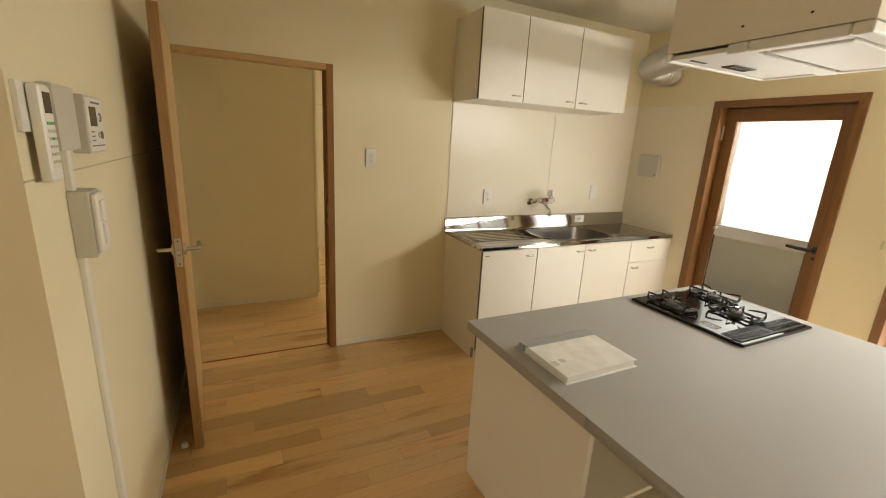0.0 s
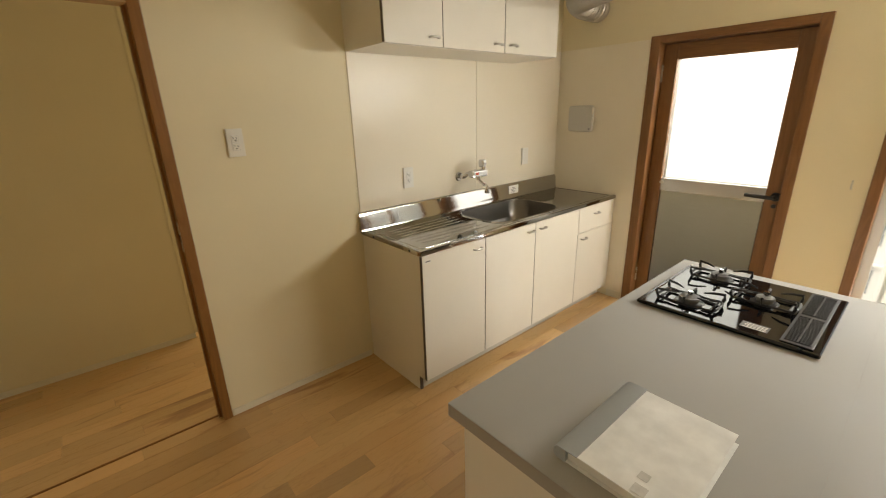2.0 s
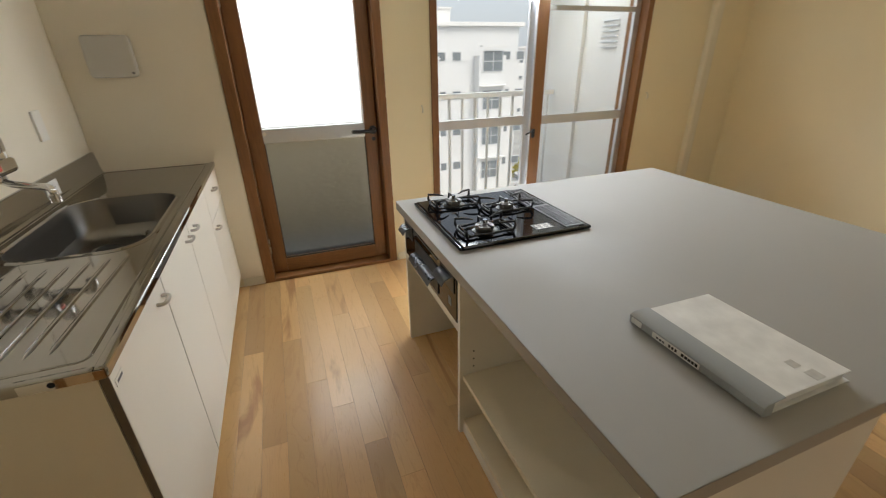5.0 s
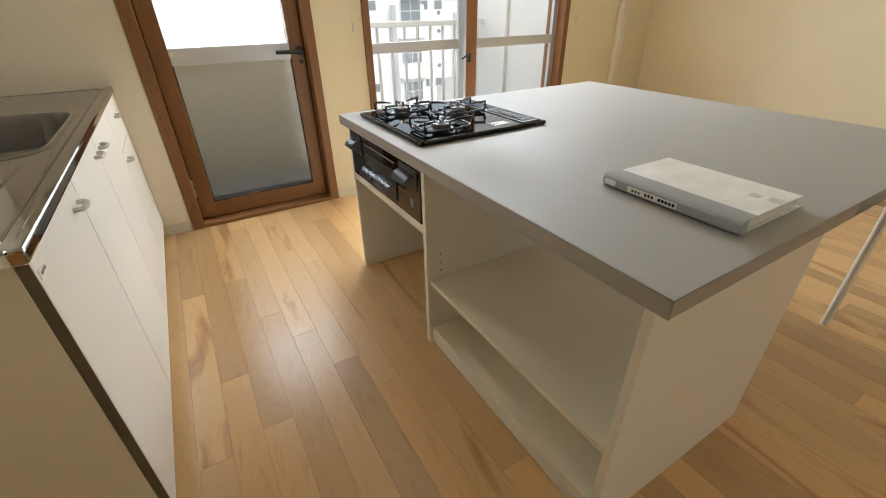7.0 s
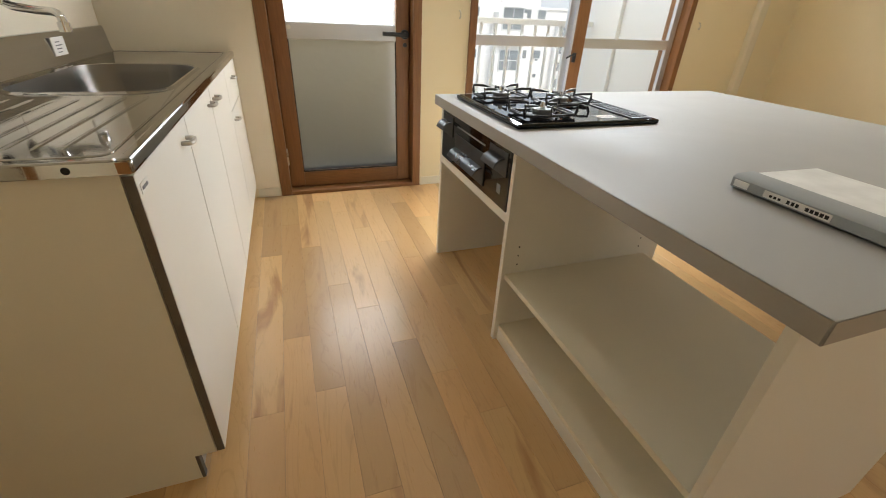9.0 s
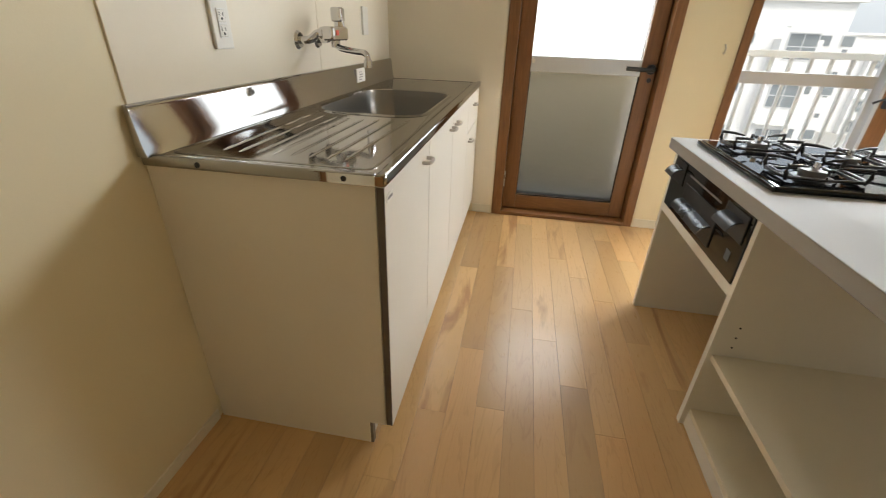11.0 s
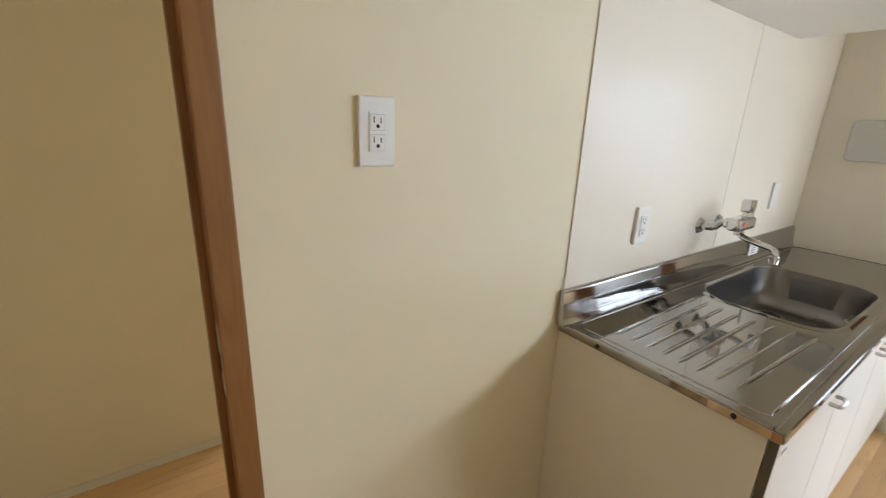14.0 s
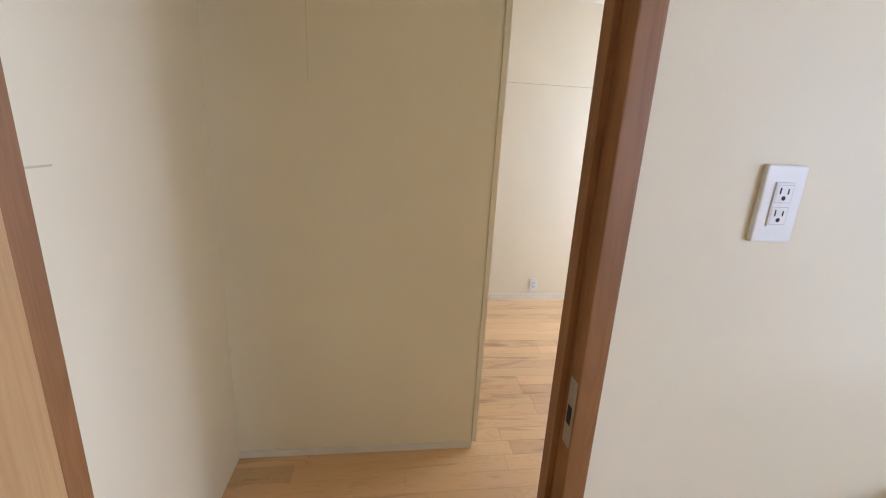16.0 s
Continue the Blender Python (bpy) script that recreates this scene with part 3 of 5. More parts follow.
    for k in range(4):
        part("label_line", boxes((2.767, 2.80 + 0.007 * (k % 3), 2.9708, 2.9722, TOPZ + 0.032 + 0.011 * k, TOPZ + 0.035 + 0.011 * k)), M_INK, th)


sink_top()


def faucet():
    """Wall-mounted single-lever mixer with a swan spout."""
    x, z = 2.335, 1.016
    th = thing("faucet", (x, N - 0.005, z), "chrome wall mixer tap with a long spout and a lever", "faucet")
    for s in (-1, 1):
        bm = bmesh.new()
        rod(bm, (x + 0.075 * s, N - 0.005, z), (x + 0.075 * s, N - 0.014, z), 0.031, 0.024, 20)
        rod(bm, (x + 0.075 * s, N - 0.014, z), (x + 0.075 * s, N - 0.03, z), 0.012, n=14)
        tube(bm, arc([(x + 0.075 * s, N - 0.028, z), (x + 0.07 * s, N - 0.05, z + 0.004), (x + 0.055 * s, N - 0.065, z + 0.02), (x + 0.05 * s, N - 0.085, z + 0.024)], 4), 0.0135, 12)
        rod(bm, (x + 0.05 * s, N - 0.078, z + 0.024), (x + 0.05 * s, N - 0.094, z + 0.024), 0.019, n=6)
        part("wall_leg", bm, M_CHROME, th)
    bm = bmesh.new()
    box(bm, x - 0.072, x + 0.072, N - 0.134, N - 0.088, z + 0.0, z + 0.046, bevel=0.013, seg=3)
    part("mixer_body", bm, M_CHROME, th)
    part("red_mark", boxes((x - 0.046, x - 0.022, N - 0.1352, N - 0.1338, z + 0.018, z + 0.034)), M_RED, th, "small red hot-water mark")
    bm = bmesh.new()
    rod(bm, (x + 0.045, N - 0.11, z + 0.044), (x + 0.045, N - 0.11, z + 0.066), 0.019, 0.017, 18)
    box(bm, x + 0.020, x + 0.060, N - 0.128, N - 0.088, z + 0.060, z + 0.108, bevel=0.010, seg=3)
    part("lever", bm, M_CHROME, th)
    bm = bmesh.new()
    rod(bm, (x, N - 0.11, z + 0.008), (x, N - 0.11, z - 0.022), 0.016, n=16)
    tube(bm, arc([(x, N - 0.11, z - 0.012), (x - 0.012, N - 0.135, z - 0.024), (x - 0.045, N - 0.20, z - 0.03), (x - 0.064, N - 0.238, z - 0.032), (x - 0.07, N - 0.252, z - 0.042), (x - 0.07, N - 0.254, z - 0.06)], 6), 0.0105, 12)
    rod(bm, (x - 0.07, N - 0.254, z - 0.055), (x - 0.07, N - 0.254, z - 0.078), 0.0145, n=16)
    part("spout", bm, M_CHROME, th)


faucet()

# ---- wall cabinet ----
wc = thing("wall_cabinet", (2.14, 2.82, 1.722), "white melamine wall cabinet with three doors", "cabinet")
UX0, UX1, UY, UZ0, UZ1 = 1.506, 2.770, 2.665, 1.722, 2.242
for x0 in (UX0, UX1 - 0.018):
    part("side_panel", boxes((x0, x0 + 0.018, UY, N - 0.002, UZ0, UZ1)), M_MELA, wc, smooth=0)
part("bottom_board", boxes((UX0 + 0.018, UX1 - 0.018, UY, N - 0.002, UZ0, UZ0 + 0.018)), M_MELA, wc, smooth=0)
part("top_board", boxes((UX0 + 0.018, UX1 - 0.018, UY, N - 0.002, UZ1 - 0.018, UZ1)), M_MELA, wc, smooth=0)
part("back_panel", boxes((UX0 + 0.018, UX1 - 0.018, N - 0.012, N - 0.002, UZ0 + 0.018, UZ1 - 0.018)), M_MELA, wc, smooth=0)
# same dark sheet here, shade for the wall cabinet's door gaps
part("gap_shade_sheet", boxes((UX0 + 0.001, UX1 - 0.001, UY - 0.004, UY, UZ0 + 0.002, UZ1 - 0.002)), M_DARK, wc, "dark sheet for the shade behind the doors")
for a, b, hx in ((UX0, 1.8415, 1.785), (1.8465, 2.2875, 2.235), (2.2925, UX1, 2.355)):
    d = part("cabinet_door", boxes((a, b, UY - 0.022, UY - 0.004, UZ0 + 0.002, UZ1), bevel=0.0015), M_MELA, wc)
    part("bare_edge", boxes((a - 0.0011, a - 0.0002, UY - 0.0205, UY - 0.0045, UZ0 + 0.004, UZ1 - 0.002)), M_MELA_EDGE, d, "dark bare board edge")
    knob_handle("handle", d, hx, UY - 0.022, UZ0 + 0.04)

# ---- range hood with its foil duct ----
HX0, HX1, HY0, HY1, HZ = 1.645, 2.285, 0.85, 1.455, 1.80
hood = thing("range_hood", (2.0, 1.175, CEIL), "white boxed range hood over the island, hung from the ceiling", "range hood")
for r in ((HX0, HX0 + 0.015, HY0, HY1), (HX1 - 0.015, HX1, HY0, HY1), (HX0 + 0.015, HX1 - 0.015, HY0, HY0 + 0.015), (HX0 + 0.015, HX1 - 0.015, HY1 - 0.015, HY1)):
    part("casing_panel", boxes((*r, HZ + 0.02, CEIL)), M_HOOD, hood, smooth=0)
part("under_tray", boxes((HX0 + 0.015, HX1 - 0.015, 1.232, HY1 - 0.015, HZ - 0.004, HZ + 0.012), bevel=0.003), M_HOODIN, hood, "flat white control end of the hood")
part("inner_tray", boxes((HX0 + 0.015, HX1 - 0.015, HY0 + 0.015, 1.231, HZ + 0.035, HZ + 0.045)), M_HOODIN, hood)
bm = bmesh.new()
for r in ((HX0 + 0.004, HX1 - 0.004, HY0 + 0.002, HY0 + 0.05), (HX0 + 0.004, HX1 - 0.004, 1.165, 1.231), (HX0 + 0.004, HX0 + 0.05, HY0 + 0.05, 1.165), (HX1 - 0.05, HX1 - 0.004, HY0 + 0.05, 1.165)):
    box(bm, *r, HZ - 0.014, HZ + 0.019, bevel=0.009, seg=3)
part("under_frame", bm, M_HOODIN, hood, "white moulded rim under the hood")
bm = bmesh.new()
for r in ((HX0 + 0.002, HX1 - 0.002, HY1 - 0.015, HY1 + 0.004), (HX1 - 0.016, HX1 + 0.002, 1.232, HY1 - 0.015)):
    box(bm, *r, HZ - 0.010, HZ + 0.019, bevel=0.004, seg=3)
part("tray_lip", bm, M_HOODIN, hood, "white rolled lip")
part("baffle", boxes((HX0 + 0.075, HX1 - 0.075, HY0 + 0.065, 1.135, HZ - 0.016, HZ + 0.010), bevel=0.010), M_HOODIN, hood, "white baffle plate")
part("filter", boxes((HX0 + 0.052, HX1 - 0.052, HY0 + 0.052, 1.163, HZ + 0.022, HZ + 0.034)), M_FILTER, hood, "dark filter behind the baffle")
part("switch_panel", boxes((1.885, 2.03, 1.338, 1.392, HZ - 0.008, HZ - 0.0035), bevel=0.0015), M_SCREEN, hood, "dark switch panel")
for k in range(4):
    part("switch_button", boxes((1.897 + k * 0.033, 1.919 + k * 0.033, 1.350, 1.366, HZ - 0.0095, HZ - 0.0075), bevel=0.0006), M_INK, hood)
part("lamp_slot", boxes((1.70, 1.79, 1.385, 1.40, HZ - 0.0055, HZ - 0.0035)), M_FILTER, hood, "dark slot in the tray")
for y in (1.0, 1.19):
    bm = bmesh.new()
    rod(bm, (HX0 + 0.001, y, HZ + 0.065), (HX0 - 0.002, y, HZ + 0.065), 0.004, n=10)
    part("screw_hole", bm, M_DARK, hood)
bm = bmesh.new()
tube(bm, arc([(HX0 + 0.10, HY1 - 0.012, HZ + 0.04), (HX0 + 0.10, HY1 + 0.012, HZ + 0.036), (HX0 + 0.10, HY1 + 0.02, HZ + 0.02)], 4), 0.006, 8)
part("latch", bm, M_CHROME, hood, "small chrome latch")
bm = bmesh.new()
line = arc([(2.08, HY1 - 0.003, 1.96), (2.22, 1.70, 1.975), (2.55, 2.18, 2.01), (2.82, 2.50, 2.045), (2.98, 2.64, 2.06), (3.14, 2.70, 2.06), (3.334, 2.71, 2.06)], 20)
tube(bm, line, 0.09, 22, radii=[0.080 + 0.004 * math.sin(i * 2.4) for i in range(len(line))])
duct = single("foil_duct", bm, M_DUCT, "crinkled silver foil duct from hood to wall", "duct", smooth=60)

# ---- vent cover on the balcony wall, sockets ----
vent = thing("vent_cover", (E_ - 0.005, 2.775, 1.345), "square cream vent cover with rounded corners", "vent")
VX = E_ - 0.005


def rounded_plate(x0, x1, y0, y1, z0, z1, r, n=6):
    """A plate on a wall that faces -x, with round corners and a softened front edge."""
    bm = bmesh.new()
    rings = []
    for x, inset in ((x1, 0.0), (x0 + 0.006, 0.0), (x0 + 0.0015, 0.0025), (x0, 0.007)):
        ring = []
        for cy, cz, a0 in ((y1 - r, z1 - r, 0), (y0 + r, z1 - r, 90), (y0 + r, z0 + r, 180), (y1 - r, z0 + r, 270)):
            for k in range(n + 1):
                a = radians(a0 + 90 * k / n)
                ring.append(bm.verts.new((x, cy + (r - inset) * math.cos(a), cz + (r - inset) * math.sin(a))))
        rings.append(ring)
    m = len(rings[0])
    for u, w in zip(rings, rings[1:]):
        for k in range(m):
            bm.faces.new((u[k], u[(k + 1) % m], w[(k + 1) % m], w[k]))
    bm.faces.new(rings[-1])
    bm.faces.new(rings[0][::-1])
    return bm


part("cover", rounded_plate(VX - 0.034, VX - 0.009, 2.676, 2.874, 1.252, 1.438, 0.022), M_COVER, vent)
part("back_rim", boxes((VX - 0.009, VX, 2.690, 2.860, 1.266, 1.424), bevel=0.002), M_GREYPL, vent)
bm = bmesh.new()
rod(bm, (VX - 0.033, 2.695, 1.272), (VX - 0.037, 2.695, 1.272), 0.006, n=12)
part("screw", bm, M_INK, vent)


def outlet(x, y, z, slots=True, height=0.12):
    th = thing("wall_outlet", (x, y, z), "white double wall socket plate" if slots else "blank white wall plate", "socket")
    part("plate", boxes((x - 0.035, x + 0.035, y - 0.010, y, z - height / 2, z + height / 2), bevel=0.003), M_WHITE, th)
    if slots:
        ins = part("socket_insert", boxes((x - 0.0165, x + 0.0165, y - 0.0125, y - 0.0095, z - 0.034, z + 0.034), bevel=0.001), M_HOODIN, th)
        for dz in (0.017, -0.017):
            part("socket_face", boxes((x - 0.0135, x + 0.0135, y - 0.0129, y - 0.0124, z + dz - 0.0135, z + dz + 0.0125)), M_WHITE, ins)
            part("face_seam", boxes((x - 0.0145, x + 0.0145, y - 0.0127, y - 0.0123, z + dz - 0.0145, z + dz + 0.0135)), M_GREYPL, ins)
            part("slot", boxes((x - 0.0085, x - 0.0065, y - 0.0134, y - 0.0128, z + dz - 0.001, z + dz + 0.009)), M_DARK, ins)
            part("slot", boxes((x + 0.005, x + 0.007, y - 0.0134, y - 0.0128, z + dz - 0.001, z + dz + 0.0075)), M_DARK, ins)
            bm = bmesh.new()
            rod(bm, (x, y - 0.0127, z + dz - 0.007), (x, y - 0.0134, z + dz - 0.007), 0.0035, n=10)
            part("earth_hole", bm, M_DARK, ins)
    return th


outlet(0.925, N, 1.324)
outlet(1.845, N - 0.005, 1.06)
outlet(2.93, N - 0.005, 1.09, False)
outlet(1.625, 5.82, 0.14)

# ---- island ----
IX0, IX1, IY0, IY1, IZ = 0.953, 2.452, 0.152, 1.638, 0.735
JY = 0.967
isl = thing("kitchen_island", (1.7, 1.3, 0), "kitchen island of white boards with a grey laminate top", "kitchen island")
bm = bmesh.new()
box(bm, IX0, IX1, JY + 0.0001, IY1, IZ - 0.038, IZ)
part("island_top", bm, M_TOP, isl)
part("top_edge", boxes((IX0 + 0.002, IX1 - 0.002, IY1 + 0.0002, IY1 + 0.0012, IZ - 0.0365, IZ - 0.0015), (IX0 - 0.0012, IX0 - 0.0002, JY + 0.003, IY1 - 0.002, IZ - 0.0365, IZ - 0.0015)), M_TOPEDGE, isl, "darker edge banding")
PZ = IZ - 0.038
FY = 1.613
part("end_panel", boxes((0.985, 1.005, 0.97, FY, 0, PZ), bevel=0.001), M_MELA, isl)
part("divider", boxes((1.772, 1.792, 0.97, FY, 0, PZ), bevel=0.001), M_MELA, isl)
part("side_panel", boxes((2.415, 2.435, 0.97, FY, 0, PZ), bevel=0.001), M_MELA, isl)
part("back_panel", boxes((1.792, 2.415, 0.975, 0.99, 0, PZ)), M_SHELF, isl)
part("shelf", boxes((1.005, 1.772, 1.03, FY - 0.012, 0.262, 0.280), bevel=0.001), M_SHELF, isl)
part("bottom_board", boxes((1.005, 1.772, 1.03, FY - 0.016, 0.05, 0.066), bevel=0.001), M_SHELF, isl)
part("plinth", boxes((1.005, 1.772, FY - 0.03, FY - 0.015, 0, 0.05)), M_MELA, isl)
part("grill_rail", boxes((1.792, 2.415, FY - 0.02, FY, 0.462, 0.492), bevel=0.001), M_MELA, isl)
part("grill_shelf", boxes((1.792, 2.415, 1.0, FY - 0.02, 0.462, 0.478)), M_MELA, isl)
for y in (1.56, 1.06):
    for z in (0.312, 0.345, 0.378):
        for x, s in ((1.772, -1), (1.005, 1)):
            bm = bmesh.new()
            rod(bm, (x, y, z), (x + 0.0008 * s, y, z), 0.003, n=8)
            part("peg_hole", bm, M_DARK, isl)

tab = thing("dining_table", (1.7, 0.56, 0), "table with grey laminate top and white round legs", "table")
bm = bmesh.new()
box(bm, IX0, IX1, IY0, JY - 0.0001, IZ - 0.038, IZ)
part("tabletop", bm, M_TOP, tab)
for x in (1.03, 2.37):
    for y in (0.225,):
        bm = bmesh.new()
        rod(bm, (x, y, 0.0), (x, y, IZ - 0.05), 0.0135, n=16)
        rod(bm, (x, y, IZ - 0.05), (x, y, IZ - 0.039), 0.03, n=16)
        part("leg", bm, M_WHITE, tab)

# ---- gas hob and grill ----
GX0, GX1, GY0, GY1 = 1.845, 2.358, 1.055, 1.582
hob = thing("gas_hob", (2.1, 1.32, IZ), "black glass three-burner gas hob with cast pan supports", "hob")
part("glass_top", boxes((GX0, GX1, GY0 + 0.045, GY1 - 0.011, IZ + 0.002, IZ + 0.016), bevel=0.006), M_BLACKGLASS, hob)
part("rim", boxes((GX0 + 0.006, GX1 - 0.006, GY0 + 0.006, GY1 - 0.006, IZ, IZ + 0.006), bevel=0.002), M_BLACK, hob)
part("front_trim", boxes((GX0 + 0.002, GX1 - 0.002, GY1 - 0.0105, GY1, IZ + 0.002, IZ + 0.0145), bevel=0.004), M_BLACKGLASS, hob, "black front trim")
part("back_trim", boxes((GX0 + 0.002, GX1 - 0.002, GY0, GY0 + 0.0445, IZ + 0.002, IZ + 0.0145), bevel=0.004), M_BLACKGLASS, hob, "black rear trim")
grille = part("exhaust_grille", boxes((GX0 + 0.018, GX1 - 0.018, GY0 + 0.020, GY0 + 0.100, IZ + 0.0155, IZ + 0.019), bevel=0.0015), M_BLACK, hob, "black slotted exhaust grille")
for half in (0, 1):
    xa = GX0 + 0.03 + half * 0.235
    part("grille_well", boxes((xa, xa + 0.215, GY0 + 0.028, GY0 + 0.092, IZ + 0.0185, IZ + 0.0195)), M_DARK, grille)
    for k in range(26):
        x = xa + 0.004 + k * 0.0082
        part("grille_bar", boxes((x, x + 0.003, GY0 + 0.028, GY0 + 0.092, IZ + 0.0192, IZ + 0.0222)), M_BLACK, grille)
    part("grille_spine", boxes((xa, xa + 0.215, GY0 + 0.058, GY0 + 0.062, IZ + 0.0192, IZ + 0.0228)), M_BLACK, grille)


def burner(cx, cy, r):
    bz = IZ + 0.016
    bm = bmesh.new()
    rod(bm, (cx, cy, bz), (cx, cy, bz + 0.003), r + 0.014, r + 0.010, 28)
    ring_p = part("drip_ring", bm, M_BLACK, hob, "black drip ring")
    bm = bmesh.new()
    rod(bm, (cx, cy, bz + 0.002), (cx, cy, bz + 0.014), r * 0.86, r * 0.8, 24)
    part("burner_base", bm, M_CAP, ring_p)
    bm = bmesh.new()
    rod(bm, (cx, cy, bz + 0.014), (cx, cy, bz + 0.022), r, r * 0.92, 28)
    rod(bm, (cx, cy, bz + 0.022), (cx, cy, bz + 0.025), r * 0.8, r * 0.5, 24)
    cap = part("burner_cap", bm, M_CAP, ring_p, "grey burner cap")
    bm = bmesh.new()
    rod(bm, (cx, cy, bz + 0.023), (cx, cy, bz + 0.042), 0.0085, 0.008, 14)
    part("sensor", bm, M_CHROME, cap, "small chrome heat sensor")
    # pan support: a low frame with an upright, clawed bracket at each end
    sup = bmesh.new()
    loop = [(cx - 0.046, cy - 0.08), (cx + 0.046, cy - 0.08), (cx + 0.056, cy), (cx + 0.046, cy + 0.08), (cx - 0.046, cy + 0.08), (cx - 0.056, cy), (cx - 0.046, cy - 0.08)]
    tube(sup, [(x, y, bz + 0.009) for x, y in loop], 0.0042, 8)
    part("pan_support_frame", sup, M_BLACK, hob)
    for s in (-1, 1):
        bm = bmesh.new()
        ye = cy + s * 0.08
        tube(bm, arc([(cx - 0.046, cy + s * 0.05, bz + 0.008), (cx - 0.052, ye, bz + 0.010), (cx - 0.03, ye + s * 0.016, bz + 0.011), (cx + 0.03, ye + s * 0.016, bz + 0.011), (cx + 0.052, ye, bz + 0.010), (cx + 0.046, cy + s * 0.05, bz + 0.008)], 3), 0.0048, 8)
        br = part("pan_support_bracket", bm, M_BLACK, hob)
        for dx in (-0.048, 0.048):
            bm = bmesh.new()
            tube(bm, [(cx + dx, ye + s * 0.008, bz + 0.004), (cx + dx * 1.1, ye + s * 0.014, bz + 0.022), (cx + dx * 1.08, ye + s * 0.014, bz + 0.040), (cx + dx * 0.92, cy + s * 0.062, bz + 0.039), (cx + dx * 0.62, cy + s * 0.034, bz + 0.035)], 0.005, 8, radii=[0.005, 0.0055, 0.0052, 0.0045, 0.0024])
            part("claw", bm, M_BLACK, br)
        bm = bmesh.new()
        tube(bm, [(cx + s * 0.056, cy, bz + 0.009), (cx + s * 0.054, cy, bz + 0.034), (cx + s * 0.028, cy, bz + 0.033)], 0.0045, 8)
        part("claw", bm, M_BLACK, br)


burner(1.953, 1.44, 0.036)
burner(2.262, 1.436, 0.036)
burner(2.135, 1.255, 0.030)
part("sticker", boxes((1.884, 1.93, 1.19, 1.265, IZ + 0.0158, IZ + 0.0164)), M_INK, hob, "grey instruction sticker")
for k in range(4):
    part("sticker_line", boxes((1.888 + k * 0.010, 1.8915 + k * 0.010, 1.195, 1.258 - 0.006 * (k % 2), IZ + 0.0163, IZ + 0.0167)), M_WHITE, hob)

def pull_lip(x0, x1, z):
    """A thin plate that curls outward and down, gripped from below."""
    bm = bmesh.new()
    prof = [(0.0, 0.010), (0.012, 0.0085), (0.024, 0.003), (0.033, -0.007), (0.038, -0.019), (0.035, -0.0195), (0.030, -0.0085), (0.022, 0.0), (0.011, 0.005), (0.0, 0.0065)]
    ends = [[bm.verts.new((x, FY + 0.004 + dy, z + dz)) for dy, dz in prof] for x in (x0, x1)]
    m = len(prof)
    for k in range(m):
        bm.faces.new((ends[0][k], ends[0][(k + 1) % m], ends[1][(k + 1) % m], ends[1][k]))
    bm.faces.new(ends[0][::-1])
    bm.faces.new(ends[1])
    return bm


grill = thing("gas_grill", (2.1, 1.6, 0.493), "black gas grill front with pull handles under the hob", "grill")
part("grill_body", boxes((1.80, 2.407, 1.15, FY - 0.012, 0.494, PZ - 0.002)), M_BLACK, grill)
part("grill_front", boxes((1.797, 2.41, FY - 0.012, FY + 0.002, 0.494, PZ - 0.003), bevel=0.003), M_BLACKGLASS, grill)
gd = part("grill_door", boxes((1.97, 2.25, FY + 0.002, FY + 0.006, 0.515, 0.625), bevel=0.0015), M_BLACK, grill)
part("grill_handle", pull_lip(1.985, 2.235, 0.566), M_PULL, gd, "grey pull bar")
for x0, x1 in ((1.815, 1.945), (2.285, 2.395)):
    kp = part("control_panel", boxes((x0, x1, FY + 0.002, FY + 0.005, 0.60, 0.675), bevel=0.001), M_BLACK, grill)
    part("pull_knob", pull_lip(x0 + 0.018, x1 - 0.018, 0.645), M_PULL, kp, "grey pull knob")
part("gauge_mark", boxes((1.845, 1.87, FY + 0.0022, FY + 0.0032, 0.535, 0.565)), M_INK, grill)
part("vent_slot", boxes((1.98, 2.24, FY + 0.0021, FY + 0.0031, 0.650, 0.656)), M_INK, grill)

# ---- ring binder on the island ----
binder = thing("ring_binder", (1.172, 1.239, IZ), "clear-covered grey binder full of white papers", "binder")
bm = bmesh.new()
box(bm, 1.010, 1.324, 1.108, 1.345, IZ, IZ + 0.002, bevel=0.0006)
part("back_cover", bm, M_SLEEVE, binder)
part("paper_block", boxes((1.018, 1.316, 1.116, 1.335, IZ + 0.002, IZ + 0.0235), bevel=0.0015), M_PAPER, binder, "stack of white papers")
bm = bmesh.new()
box(bm, 1.012, 1.322, 1.112, 1.336, IZ + 0.0238, IZ + 0.0256, bevel=0.0006)
for v in bm.verts:
    f = (1.336 - v.co.y) / 0.22
    v.co.z += 0.0035 * (1 - f) + 0.002 * math.sin(3.0 * f) * (v.co.x - 1.0) / 0.3
part("front_cover", bm, M_SLEEVE, binder, "milky see-through cover")
for x0, x1, y0, y1 in ((1.056, 1.076, 1.188, 1.208), (1.018, 1.042, 1.178, 1.204)):
    part("faint_print", boxes((x0, x1, y0, y1, IZ + 0.0262, IZ + 0.0278)), M_FAINT, binder, "faint grey print under the cover")
bm = bmesh.new()
sec = [(1.333, IZ + 0.0), (1.352, IZ + 0.001), (1.360, IZ + 0.006), (1.361, IZ + 0.024), (1.354, IZ + 0.0305), (1.308, IZ + 0.0318), (1.308, IZ + 0.0300), (1.335, IZ + 0.0292)]
a = [bm.verts.new((1.008, y, z)) for y, z in sec]
b = [bm.verts.new((1.325, y, z)) for y, z in sec]
for i in range(len(sec)):
    j = (i + 1) % len(sec)
    bm.faces.new((a[i], a[j], b[j], b[i]))
bm.faces.new(a[::-1])
bm.faces.new(b)
sp = part("spine", bm, M_SPINE, binder, "grey plastic spine", smooth=50)
